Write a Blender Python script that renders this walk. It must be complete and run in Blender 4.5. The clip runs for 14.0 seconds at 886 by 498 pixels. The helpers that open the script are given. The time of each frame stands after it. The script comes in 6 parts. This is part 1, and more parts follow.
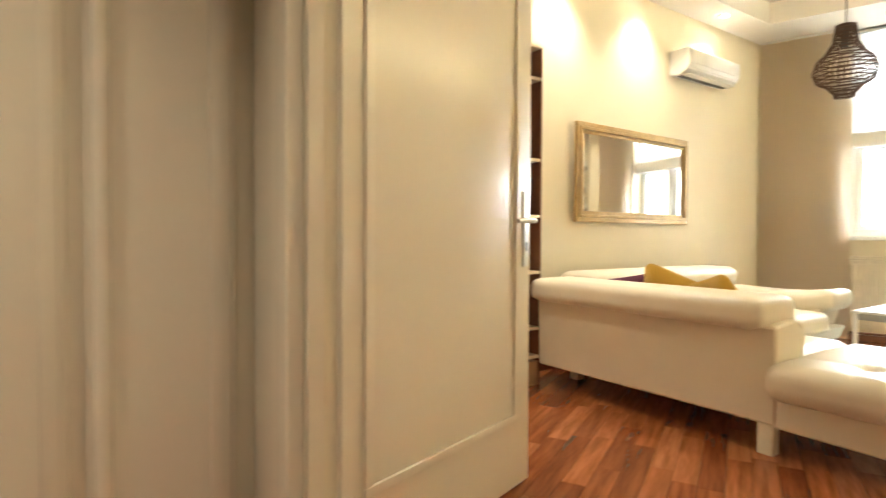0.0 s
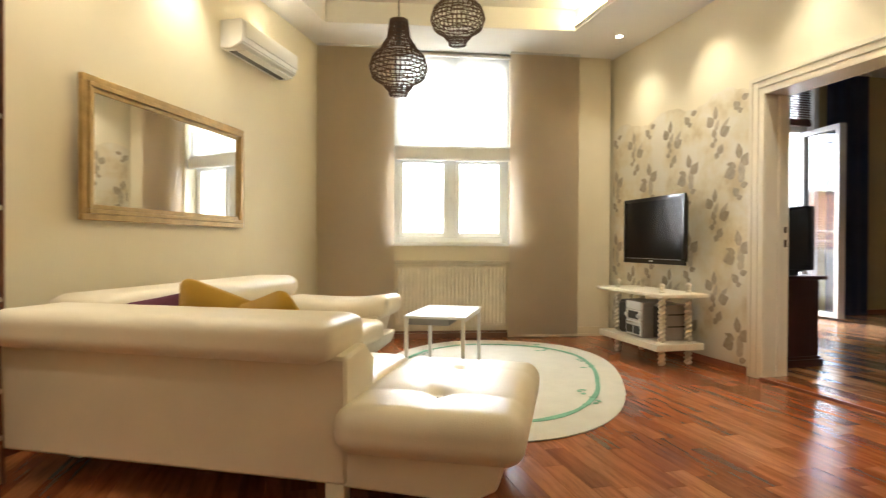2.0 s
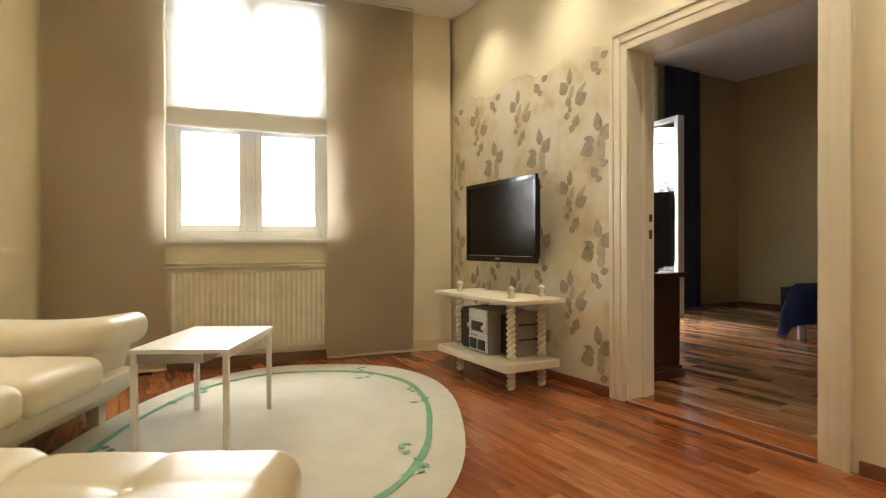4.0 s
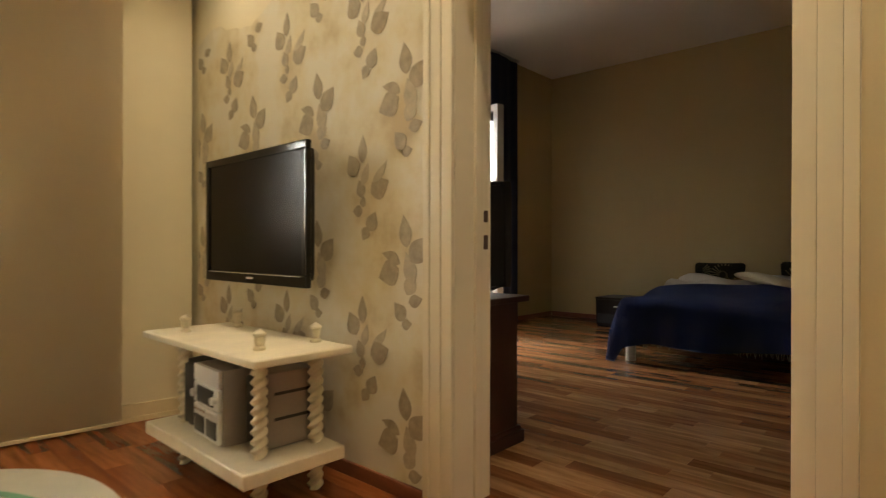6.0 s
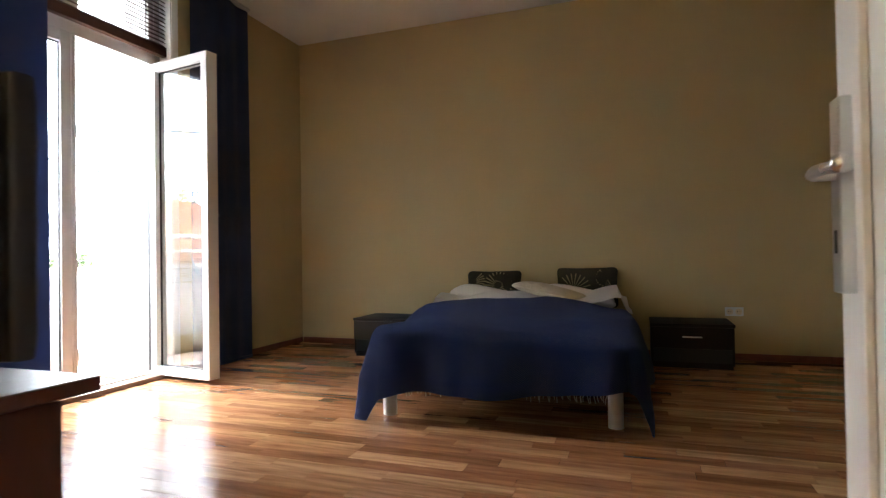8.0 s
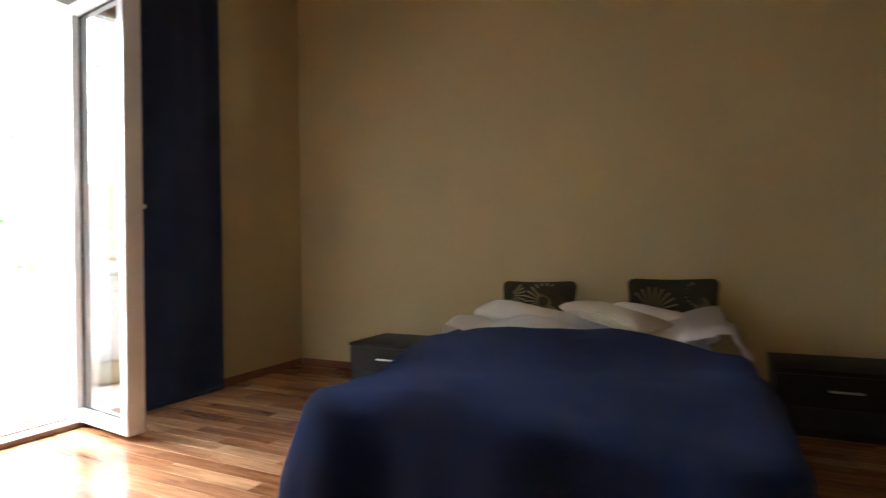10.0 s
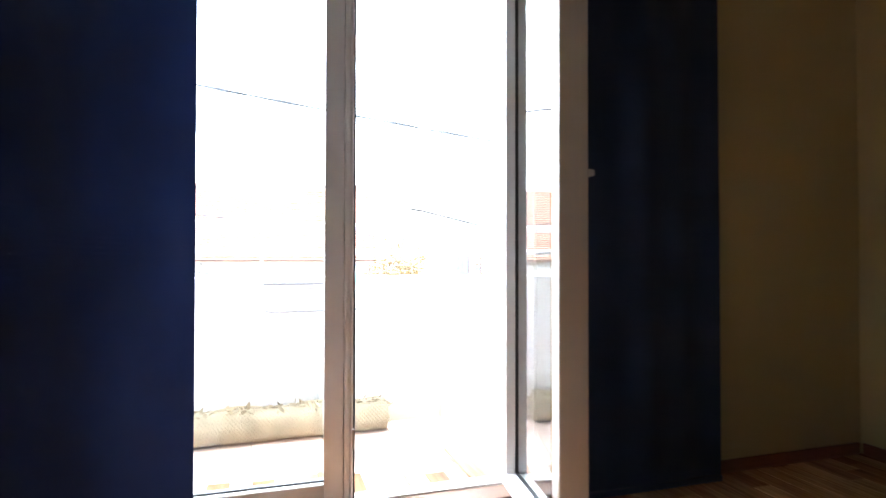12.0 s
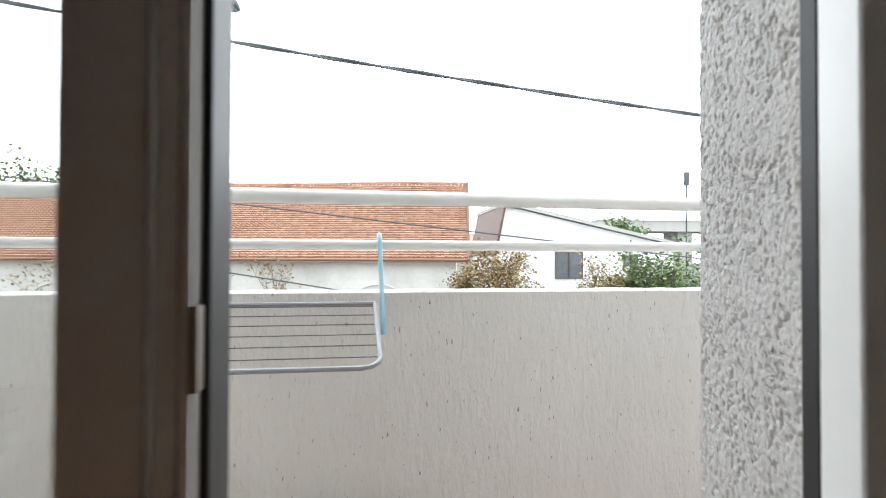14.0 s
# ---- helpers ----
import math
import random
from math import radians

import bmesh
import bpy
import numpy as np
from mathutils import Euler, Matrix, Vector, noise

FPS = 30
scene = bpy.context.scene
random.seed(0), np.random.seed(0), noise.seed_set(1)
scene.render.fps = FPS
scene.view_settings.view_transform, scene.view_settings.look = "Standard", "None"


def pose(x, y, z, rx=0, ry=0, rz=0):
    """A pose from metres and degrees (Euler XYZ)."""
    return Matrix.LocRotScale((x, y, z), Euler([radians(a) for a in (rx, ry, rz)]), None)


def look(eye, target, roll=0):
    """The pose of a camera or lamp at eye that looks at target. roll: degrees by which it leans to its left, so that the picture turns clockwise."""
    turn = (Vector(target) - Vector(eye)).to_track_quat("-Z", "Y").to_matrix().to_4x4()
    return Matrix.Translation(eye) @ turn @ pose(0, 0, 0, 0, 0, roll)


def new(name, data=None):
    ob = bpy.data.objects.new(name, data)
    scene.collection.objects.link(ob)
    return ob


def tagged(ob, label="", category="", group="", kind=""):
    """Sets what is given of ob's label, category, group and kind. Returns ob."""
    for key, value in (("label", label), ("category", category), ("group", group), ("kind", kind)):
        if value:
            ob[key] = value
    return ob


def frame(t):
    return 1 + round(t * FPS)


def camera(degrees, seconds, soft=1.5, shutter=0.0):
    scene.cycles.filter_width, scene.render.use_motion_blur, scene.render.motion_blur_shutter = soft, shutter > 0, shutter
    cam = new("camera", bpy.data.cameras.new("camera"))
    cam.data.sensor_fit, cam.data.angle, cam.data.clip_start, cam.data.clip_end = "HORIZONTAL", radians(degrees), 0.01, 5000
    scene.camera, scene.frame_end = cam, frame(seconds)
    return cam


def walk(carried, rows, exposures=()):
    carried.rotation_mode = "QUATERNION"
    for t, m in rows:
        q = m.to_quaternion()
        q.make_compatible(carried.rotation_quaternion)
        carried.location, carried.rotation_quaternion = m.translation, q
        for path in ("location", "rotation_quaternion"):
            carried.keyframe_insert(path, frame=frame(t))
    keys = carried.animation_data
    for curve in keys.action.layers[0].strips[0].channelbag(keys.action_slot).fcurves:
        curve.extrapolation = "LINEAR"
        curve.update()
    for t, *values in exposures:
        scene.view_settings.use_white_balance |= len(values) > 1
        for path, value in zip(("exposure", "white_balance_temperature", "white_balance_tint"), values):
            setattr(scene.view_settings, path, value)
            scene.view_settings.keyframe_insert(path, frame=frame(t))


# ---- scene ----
cam = camera(77.0, 14.0, soft=1.2, shutter=0.35)
PATH = [
    (0, (0.444, -1.061, 0.99), (-0.493, 0.705, 0.942), 0.3),
    (0.5, (0.413, -0.803, 0.988), (-0.129, 1.122, 0.942), 0.2),
    (0.8, (0.412, -0.617, 0.985), (0.098, 1.358, 0.951), 0.2),
    (1.5, (0.43, -0.3, 0.988), (0.581, 1.695, 0.964), 0.2),
    (2, (0.439, -0.126, 0.983), (0.942, 1.81, 0.966), 0.3),
    (2.5, (0.489, 0.121, 0.932), (1.247, 1.972, 0.928), 0.2),
    (2.7, (0.602, 0.214, 0.929), (1.421, 2.039, 0.926), 0.2),
    (5, (1.562, 1.458, 0.969), (2.73, 3.082, 0.955), -0.1),
    (5.5, (1.882, 1.721, 0.982), (3.233, 3.196, 0.98), 0.2),
    (6, (2.221, 1.925, 0.982), (3.713, 3.257, 0.977), 0.1),
    (6.5, (2.572, 2.144, 0.97), (4.173, 3.344, 0.978), -0.4),
    (7, (3.007, 2.325, 0.976), (4.769, 3.271, 0.992), -0.4),
    (7.5, (3.405, 2.43, 0.968), (5.267, 3.159, 0.986), -0.8),
    (7.7, (3.57, 2.454, 0.965), (5.456, 3.119, 0.991), -0.9),
    (9.8, (5.156, 2.592, 1.023), (7.009, 3.345, 1.042), -0.8),
    (10, (5.286, 2.679, 1.044), (7.08, 3.563, 1.049), -0.8),
    (10.5, (5.649, 2.901, 1.061), (7.203, 4.161, 1.069), -0.5),
    (11, (5.949, 3.209, 1.014), (7.133, 4.821, 1.051), -0.5),
    (11.5, (6.194, 3.584, 1.031), (7.018, 5.407, 1.041), -0.2),
    (12, (6.374, 4.001, 1.035), (6.969, 5.91, 1.065), 0.1),
    (12.5, (6.543, 4.479, 1.032), (6.984, 6.43, 1.061), 0.0),
    (13, (6.659, 4.894, 1.029), (6.939, 6.874, 1.056), -0.0),
    (13.5, (6.745, 5.345, 1.036), (6.999, 7.329, 1.065), 0.1),
    (14, (6.862, 5.73, 1.025), (7.12, 7.713, 1.056), 0.2),
]
# exposure of the clip's camera: stops, kelvin, tint
EXPO = [(0, 1.87, 5750, 10), (0.5, 1.8, 5600, 10), (1.0, 1.6, 5650, 10), (2.7, 1.12, 6100, 10), (5.0, 0.8, 6600, 10), (6.0, 0.62, 7200, 10), (6.5, 0.75, 7300, 10), (7.0, 1.28, 6850, 10), (7.5, 1.85, 6100, 10), (9.8, 1.87, 6000, 10),
        (10.5, 1.72, 5950, 10), (11.0, 1.15, 5900, 10), (11.5, 0.9, 5850, 10), (12.0, 1.0, 5700, 10), (12.5, 0.7, 5550, 10), (13.0, -0.22, 5800, 8), (13.5, -1.2, 6250, 8), (14.0, -1.4, 6250, 8)]
walk(cam, [(t, look(e, g, r)) for t, e, g, r in PATH], EXPO)

# ---- world: an even overcast sky, brighter towards the zenith ----
world = bpy.data.worlds.new("overcast_sky")
scene.world = world
world.use_nodes = True
wn, wl = world.node_tree.nodes, world.node_tree.links
sky = wn.new("ShaderNodeTexSky")
sky.sky_type, sky.sun_disc = "NISHITA", False
sky.sun_elevation, sky.sun_rotation = radians(52), radians(20)
sky.dust_density, sky.ozone_density = 4.0, 1.0
hsv = wn.new("ShaderNodeHueSaturation")
hsv.inputs["Saturation"].default_value = 0.12
hsv.inputs["Value"].default_value = 1.6
mixw = wn.new("ShaderNodeMix")
mixw.data_type = "RGBA"
mixw.inputs[0].default_value = 1.6
mixw.inputs[7].default_value = (65.0, 67.0, 68.0, 1)
wl.new(sky.outputs[0], hsv.inputs["Color"])
wl.new(hsv.outputs[0], mixw.inputs[6])
wl.new(mixw.outputs[2], wn["Background"].inputs[0])
wn["Background"].inputs[1].default_value = 0.15

sun_data = bpy.data.lights.new("overcast_sun", "SUN")
sun_data.energy, sun_data.angle, sun_data.color = 3.0, radians(25), (1, 0.97, 0.93)
sun = new("overcast_sun", sun_data)
sun.matrix_world = look((0, 0, 30), (-3, -14, 5))


# ---- materials ----
def nodes_of(name):
    m = bpy.data.materials.new(name)
    m.use_nodes = True
    return m, m.node_tree.nodes, m.node_tree.links, m.node_tree.nodes["Principled BSDF"]


def noise_node(n, l, scale, detail, coord, rough=0.55):
    t = n.new("ShaderNodeTexNoise")
    t.inputs["Scale"].default_value, t.inputs["Detail"].default_value, t.inputs["Roughness"].default_value = scale, detail, rough
    l.new(coord, t.inputs["Vector"])
    return t.outputs["Fac"]


def ramp_node(n, l, fac, stops):
    r = n.new("ShaderNodeValToRGB")
    while len(r.color_ramp.elements) < len(stops):
        r.color_ramp.elements.new(0.5)
    for e, (p, c) in zip(r.color_ramp.elements, stops):
        e.position, e.color = p, (*c, 1)
    l.new(fac, r.inputs["Fac"])
    return r.outputs["Color"]


def scaled(c, k):
    return tuple(min(1.0, x * k) for x in c)


def mat(name, col, rough=0.5, metal=0.0, vary=0.12, scale=3.0, fine=60.0, bump=0.05, stretch=(1, 1, 1), coat=0.0, transl=0.0, spec=0.5, sheen=0.0):
    """Base colour that varies at two scales, with a fine relief."""
    m, n, l, b = nodes_of(name)
    tc = n.new("ShaderNodeTexCoord")
    mp = n.new("ShaderNodeMapping")
    mp.inputs["Scale"].default_value = stretch
    l.new(tc.outputs["Object"], mp.inputs["Vector"])
    co = mp.outputs["Vector"]
    big, small = noise_node(n, l, scale, 4, co), noise_node(n, l, fine, 5, co)
    mx = n.new("ShaderNodeMath")
    mx.operation = "MULTIPLY_ADD"
    l.new(small, mx.inputs[0])
    mx.inputs[1].default_value = 0.35
    l.new(big, mx.inputs[2])
    c = ramp_node(n, l, mx.outputs[0], [(0.4, scaled(col, 1 - vary)), (0.95, scaled(col, 1 + vary))])
    l.new(c, b.inputs["Base Color"])
    rr = n.new("ShaderNodeMapRange")
    rr.inputs["To Min"].default_value, rr.inputs["To Max"].default_value = max(0.02, rough * 0.85), min(1, rough * 1.15)
    l.new(big, rr.inputs["Value"])
    l.new(rr.outputs[0], b.inputs["Roughness"])
    b.inputs["Metallic"].default_value, b.inputs["Coat Weight"].default_value = metal, coat
    b.inputs["Specular IOR Level"].default_value = spec
    b.inputs["Sheen Weight"].default_value = sheen
    if bump:
        bp = n.new("ShaderNodeBump")
        bp.inputs["Strength"].default_value, bp.inputs["Distance"].default_value = bump, 0.01
        l.new(small, bp.inputs["Height"])
        l.new(bp.outputs[0], b.inputs["Normal"])
    if transl:
        t = n.new("ShaderNodeBsdfTranslucent")
        l.new(c, t.inputs["Color"])
        ms = n.new("ShaderNodeMixShader")
        ms.inputs[0].default_value = transl
        l.new(b.outputs[0], ms.inputs[1])
        l.new(t.outputs[0], ms.inputs[2])
        l.new(ms.outputs[0], n["Material Output"].inputs["Surface"])
    return m


def wood_pieces(name, stops, source, rough=0.2, grain=(14, 1.2, 14)):
    """Laminate strips: a shade for each piece, with grain along its length."""
    m, n, l, b = nodes_of(name)
    rnd = n.new("ShaderNodeObjectInfo" if source == "object" else "ShaderNodeNewGeometry").outputs["Random" if source == "object" else "Random Per Island"]
    tc = n.new("ShaderNodeTexCoord")
    mp = n.new("ShaderNodeMapping")
    mp.inputs["Scale"].default_value = grain
    off = n.new("ShaderNodeVectorMath")
    off.operation = "MULTIPLY_ADD"
    cmb = n.new("ShaderNodeCombineXYZ")
    for i in range(3):
        l.new(rnd, cmb.inputs[i])
    l.new(cmb.outputs[0], off.inputs[0])
    off.inputs[1].default_value = (31, 57, 13)
    l.new(tc.outputs["Object"], off.inputs[2])
    l.new(off.outputs[0], mp.inputs["Vector"])
    g1, g2 = noise_node(n, l, 2.2, 6, mp.outputs[0], 0.65), noise_node(n, l, 0.6, 3, mp.outputs[0])
    shade = ramp_node(n, l, rnd, stops)
    dark = ramp_node(n, l, g1, [(0.3, (0.5, 0.42, 0.36)), (0.62, (1.0, 1.0, 1.0))])
    d2 = ramp_node(n, l, g2, [(0.3, (0.75, 0.7, 0.66)), (0.7, (1.12, 1.08, 1.0))])
    mul = n.new("ShaderNodeMix")
    mul.data_type, mul.blend_type = "RGBA", "MULTIPLY"
    mul.inputs[0].default_value = 1.0
    l.new(shade, mul.inputs[6])
    l.new(dark, mul.inputs[7])
    m2 = n.new("ShaderNodeMix")
    m2.data_type, m2.blend_type = "RGBA", "MULTIPLY"
    m2.inputs[0].default_value = 1.0
    l.new(mul.outputs[2], m2.inputs[6])
    l.new(d2, m2.inputs[7])
    l.new(m2.outputs[2], b.inputs["Base Color"])
    rr = n.new("ShaderNodeMapRange")
    rr.inputs["To Min"].default_value, rr.inputs["To Max"].default_value = rough * 0.8, rough * 1.3
    l.new(g1, rr.inputs["Value"])
    l.new(rr.outputs[0], b.inputs["Roughness"])
    bp = n.new("ShaderNodeBump")
    bp.inputs["Strength"].default_value, bp.inputs["Distance"].default_value = 0.06, 0.004
    l.new(g1, bp.inputs["Height"])
    l.new(bp.outputs[0], b.inputs["Normal"])
    return m


def wave_cloth(name, col, bands=90.0, strength=0.5, rough=0.9, axis="X", vary=0.2):
    m, n, l, b = nodes_of(name)
    tc = n.new("ShaderNodeTexCoord")
    w = n.new("ShaderNodeTexWave")
    w.bands_direction = axis
    w.inputs["Scale"].default_value, w.inputs["Distortion"].default_value, w.inputs["Detail"].default_value = bands, 1.2, 2
    l.new(tc.outputs["Object"], w.inputs["Vector"])
    big = noise_node(n, l, 4.0, 4, tc.outputs["Object"])
    c = ramp_node(n, l, big, [(0.3, scaled(col, 1 - vary)), (0.7, scaled(col, 1 + vary))])
    l.new(c, b.inputs["Base Color"])
    b.inputs["Roughness"].default_value, b.inputs["Sheen Weight"].default_value = rough, 0.2
    b.inputs["Specular IOR Level"].default_value = 0.2
    bp = n.new("ShaderNodeBump")
    bp.inputs["Strength"].default_value, bp.inputs["Distance"].default_value = strength, 0.006
    l.new(w.outputs["Fac"], bp.inputs["Height"])
    l.new(bp.outputs[0], b.inputs["Normal"])
    return m


def glass(name, tint=(0.96, 0.98, 0.97), ior=1.5):
    m, n, l, b = nodes_of(name)
    b.inputs["Base Color"].default_value = (*tint, 1)
    b.inputs["Roughness"].default_value, b.inputs["Transmission Weight"].default_value, b.inputs["IOR"].default_value = 0.0, 1.0, ior
    return m


def glow(name, col, power):
    m, n, l, b = nodes_of(name)
    b.inputs["Emission Color"].default_value, b.inputs["Emission Strength"].default_value = (*col, 1), power
    b.inputs["Base Color"].default_value = (*col, 1)
    return m


def stucco(name, col, scale, strength, vary=0.08, pit=110.0):
    m, n, l, b = nodes_of(name)
    tc = n.new("ShaderNodeTexCoord")
    mp = n.new("ShaderNodeMapping")
    mp.inputs["Scale"].default_value = (1, 1, 0.36)
    l.new(tc.outputs["Object"], mp.inputs["Vector"])
    a, bg = noise_node(n, l, scale, 6, mp.outputs[0], 0.7), noise_node(n, l, 1.3, 5, mp.outputs[0])
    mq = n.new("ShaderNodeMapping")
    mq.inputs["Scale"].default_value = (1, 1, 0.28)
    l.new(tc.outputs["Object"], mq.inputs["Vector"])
    # shade of small pits, multiplied into the base colour as dark specks without relief
    pit_shade = ramp_node(n, l, noise_node(n, l, pit, 2, mq.outputs[0], 0.5), [(0.265, (0.32, 0.31, 0.30)), (0.31, (1, 1, 1))])
    c = ramp_node(n, l, bg, [(0.3, scaled(col, 1 - vary)), (0.7, scaled(col, 1 + vary))])
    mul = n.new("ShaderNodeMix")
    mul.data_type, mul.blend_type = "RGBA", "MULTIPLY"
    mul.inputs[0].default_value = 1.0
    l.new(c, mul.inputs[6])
    l.new(pit_shade, mul.inputs[7])
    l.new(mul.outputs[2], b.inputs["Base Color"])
    b.inputs["Roughness"].default_value = 0.9
    bp = n.new("ShaderNodeBump")
    bp.inputs["Strength"].default_value, bp.inputs["Distance"].default_value = strength, 0.035
    l.new(a, bp.inputs["Height"])
    l.new(bp.outputs[0], b.inputs["Normal"])
    return m


def roof_mat():
    """Clay tiles that differ a little one by one, with a broad weathering over the roof."""
    m, n, l, b = nodes_of("red_clay_roof_tile")
    rnd = n.new("ShaderNodeNewGeometry").outputs["Random Per Island"]
    tc = n.new("ShaderNodeTexCoord")
    tile = ramp_node(n, l, rnd, [(0, (0.29, 0.155, 0.105)), (0.5, (0.37, 0.21, 0.145)), (1, (0.43, 0.265, 0.19))])
    worn = ramp_node(n, l, noise_node(n, l, 0.35, 4, tc.outputs["Object"]), [(0.3, (0.82, 0.80, 0.78)), (0.7, (1.0, 1.0, 1.0))])
    mul = n.new("ShaderNodeMix")
    mul.data_type, mul.blend_type = "RGBA", "MULTIPLY"
    mul.inputs[0].default_value = 1.0
    l.new(tile, mul.inputs[6])
    l.new(worn, mul.inputs[7])
    l.new(mul.outputs[2], b.inputs["Base Color"])
    b.inputs["Roughness"].default_value = 0.85
    return m


M_CREAM = mat("cream_wall_paint", (0.80, 0.73, 0.55), 0.7, vary=0.05, scale=1.2, fine=120, bump=0.06)
M_OLIVE = mat("olive_beige_wall_paint", (0.54, 0.43, 0.225), 0.7, vary=0.07, scale=1.0, fine=120, bump=0.06)
M_CEIL = mat("white_ceiling_paint", (0.82, 0.80, 0.75), 0.8, vary=0.03, scale=1.0, fine=100, bump=0.04)
M_TRIM = mat("ivory_gloss_paint", (0.80, 0.74, 0.60), 0.24, vary=0.02, scale=1.2, fine=40, bump=0.015)
M_WHITE = mat("white_gloss_paint", (0.80, 0.79, 0.75), 0.3, vary=0.04, scale=2.0, fine=40, bump=0.03)
M_PVC = mat("white_pvc", (0.82, 0.83, 0.82), 0.25, vary=0.03, scale=3, fine=50, bump=0.01)
M_GASKET = mat("black_rubber_gasket", (0.02, 0.02, 0.022), 0.5, vary=0.1)
M_SILLWOOD = mat("dark_wood_threshold", (0.16, 0.085, 0.05), 0.45, vary=0.25, stretch=(2, 12, 12))
M_SKIRT = mat("red_brown_skirting", (0.22, 0.08, 0.04), 0.4, vary=0.2, stretch=(4, 4, 20))
M_CREAMSKIRT = mat("cream_skirting", (0.72, 0.62, 0.42), 0.5, vary=0.08)
RED_STOPS = [(0.0, (0.235, 0.070, 0.024)), (0.3, (0.33, 0.106, 0.036)), (0.55, (0.40, 0.142, 0.050)), (0.8, (0.47, 0.192, 0.075)), (1.0, (0.285, 0.084, 0.029))]
TAN_STOPS = [(0.0, (0.27, 0.118, 0.052)), (0.25, (0.39, 0.185, 0.088)), (0.5, (0.50, 0.265, 0.132)), (0.75, (0.64, 0.38, 0.205)), (1.0, (0.345, 0.158, 0.076))]
M_RED_O, M_RED_I = wood_pieces("red_laminate_piece", RED_STOPS, "object"), wood_pieces("red_laminate_rest", RED_STOPS, "island")
M_TAN_O, M_TAN_I = wood_pieces("tan_laminate_piece", TAN_STOPS, "object"), wood_pieces("tan_laminate_rest", TAN_STOPS, "island")
M_SUBFLOOR = mat("dark_joint", (0.06, 0.03, 0.02), 0.8)
M_LEATHER = mat("cream_leather", (0.75, 0.68, 0.54), 0.36, vary=0.05, scale=4, fine=220, bump=0.12)
M_CHROME = mat("brushed_steel", (0.72, 0.72, 0.70), 0.28, 1.0, vary=0.05, bump=0.01)
M_SATIN = mat("satin_grey_metal", (0.45, 0.46, 0.48), 0.4, 0.8, vary=0.08, bump=0.02)
M_GOLD = mat("aged_gilt_frame", (0.42, 0.29, 0.12), 0.42, 0.55, vary=0.25, scale=14, fine=90, bump=0.15)
M_MIRROR = mat("mirror_silver", (0.93, 0.93, 0.92), 0.02, 1.0, vary=0.01, bump=0)
M_GLASS = glass("window_glass")
M_UNIT = glass("insulating_glass_unit", (0.97, 0.985, 0.98), 1.8)
M_BEIGECLOTH = mat("beige_panel_cloth", (0.77, 0.69, 0.565), 0.9, vary=0.06, scale=1.5, fine=400, bump=0.15, transl=0.6, spec=0.1)
M_BLIND = mat("white_sheer_blind_cloth", (0.85, 0.84, 0.80), 0.9, vary=0.04, fine=300, bump=0.1, transl=0.16, spec=0.1)
M_BLUECLOTH = wave_cloth("navy_curtain_cloth", (0.05, 0.072, 0.155), 130, 0.25, 0.9, "Z", 0.12)
M_BLANKET = wave_cloth("navy_knit_blanket", (0.022, 0.050, 0.205), 60, 1.0, 0.92, "DIAGONAL", 0.2)
M_SHEET = mat("white_cotton", (0.84, 0.81, 0.77), 0.9, vary=0.04, scale=6, fine=200, bump=0.15)
M_SHELLCUSH = wave_cloth("cream_ribbed_cotton", (0.62, 0.54, 0.38), 26, 1.0, 0.9, "Y", 0.08)
M_DARKCUSH = mat("dark_olive_cushion_cloth", (0.035, 0.032, 0.016), 0.9, vary=0.4, scale=12, bump=0.2)
M_SUNPRINT = mat("cream_sunburst_print", (0.36, 0.30, 0.17), 0.9, vary=0.1)
M_YELLOW = wave_cloth("mustard_ribbed_cotton", (0.56, 0.34, 0.045), 70, 0.6, 0.9, "X", 0.12)
M_PURPLE = mat("plum_cloth", (0.12, 0.03, 0.06), 0.9, vary=0.3, bump=0.2)
M_BLACKOAK = mat("black_brown_veneer", (0.020, 0.016, 0.015), 0.5, vary=0.25, stretch=(3, 20, 20), spec=0.3)
M_DARKPLUM = mat("dark_mahogany_veneer", (0.060, 0.018, 0.013), 0.35, vary=0.25, stretch=(20, 20, 3))
M_CRT = mat("charcoal_plastic", (0.020, 0.019, 0.024), 0.5, vary=0.15, fine=200, bump=0.1)
M_TVBLACK = mat("gloss_black_plastic", (0.010, 0.010, 0.011), 0.12, vary=0.1, bump=0)
M_SCREEN = mat("dark_tv_screen", (0.010, 0.008, 0.007), 0.22, vary=0.05, bump=0, spec=0.22)
M_SILVER = mat("silver_plastic", (0.80, 0.80, 0.79), 0.3, 0.2, vary=0.08)
M_GREYPL = mat("grey_brown_plastic", (0.34, 0.30, 0.27), 0.45, vary=0.1)
M_DARKPL = mat("dark_grey_plastic", (0.04, 0.038, 0.036), 0.4, vary=0.15)
M_STAND = mat("ivory_chalk_paint", (0.76, 0.69, 0.54), 0.5, vary=0.10, scale=8, fine=70, bump=0.1)
M_RUG = mat("ivory_wool_pile", (0.58, 0.56, 0.48), 0.95, vary=0.07, scale=5, fine=320, bump=0.5, spec=0.1)
M_GREENPILE = mat("sage_green_wool_pile", (0.20, 0.40, 0.27), 0.95, vary=0.15, scale=9, fine=320, bump=0.5, spec=0.1)
M_BIRCH = mat("birch_veneer", (0.52, 0.33, 0.19), 0.45, vary=0.12, stretch=(10, 10, 1.2))
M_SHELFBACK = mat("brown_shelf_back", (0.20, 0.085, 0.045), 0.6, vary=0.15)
M_SHELFEDGE = mat("pale_shelf_edge", (0.76, 0.66, 0.48), 0.5, vary=0.05)
M_LEAFPRINT = mat("grey_brown_leaf_print", (0.40, 0.335, 0.24), 0.5, vary=0.28, scale=22, fine=90, bump=0.1)
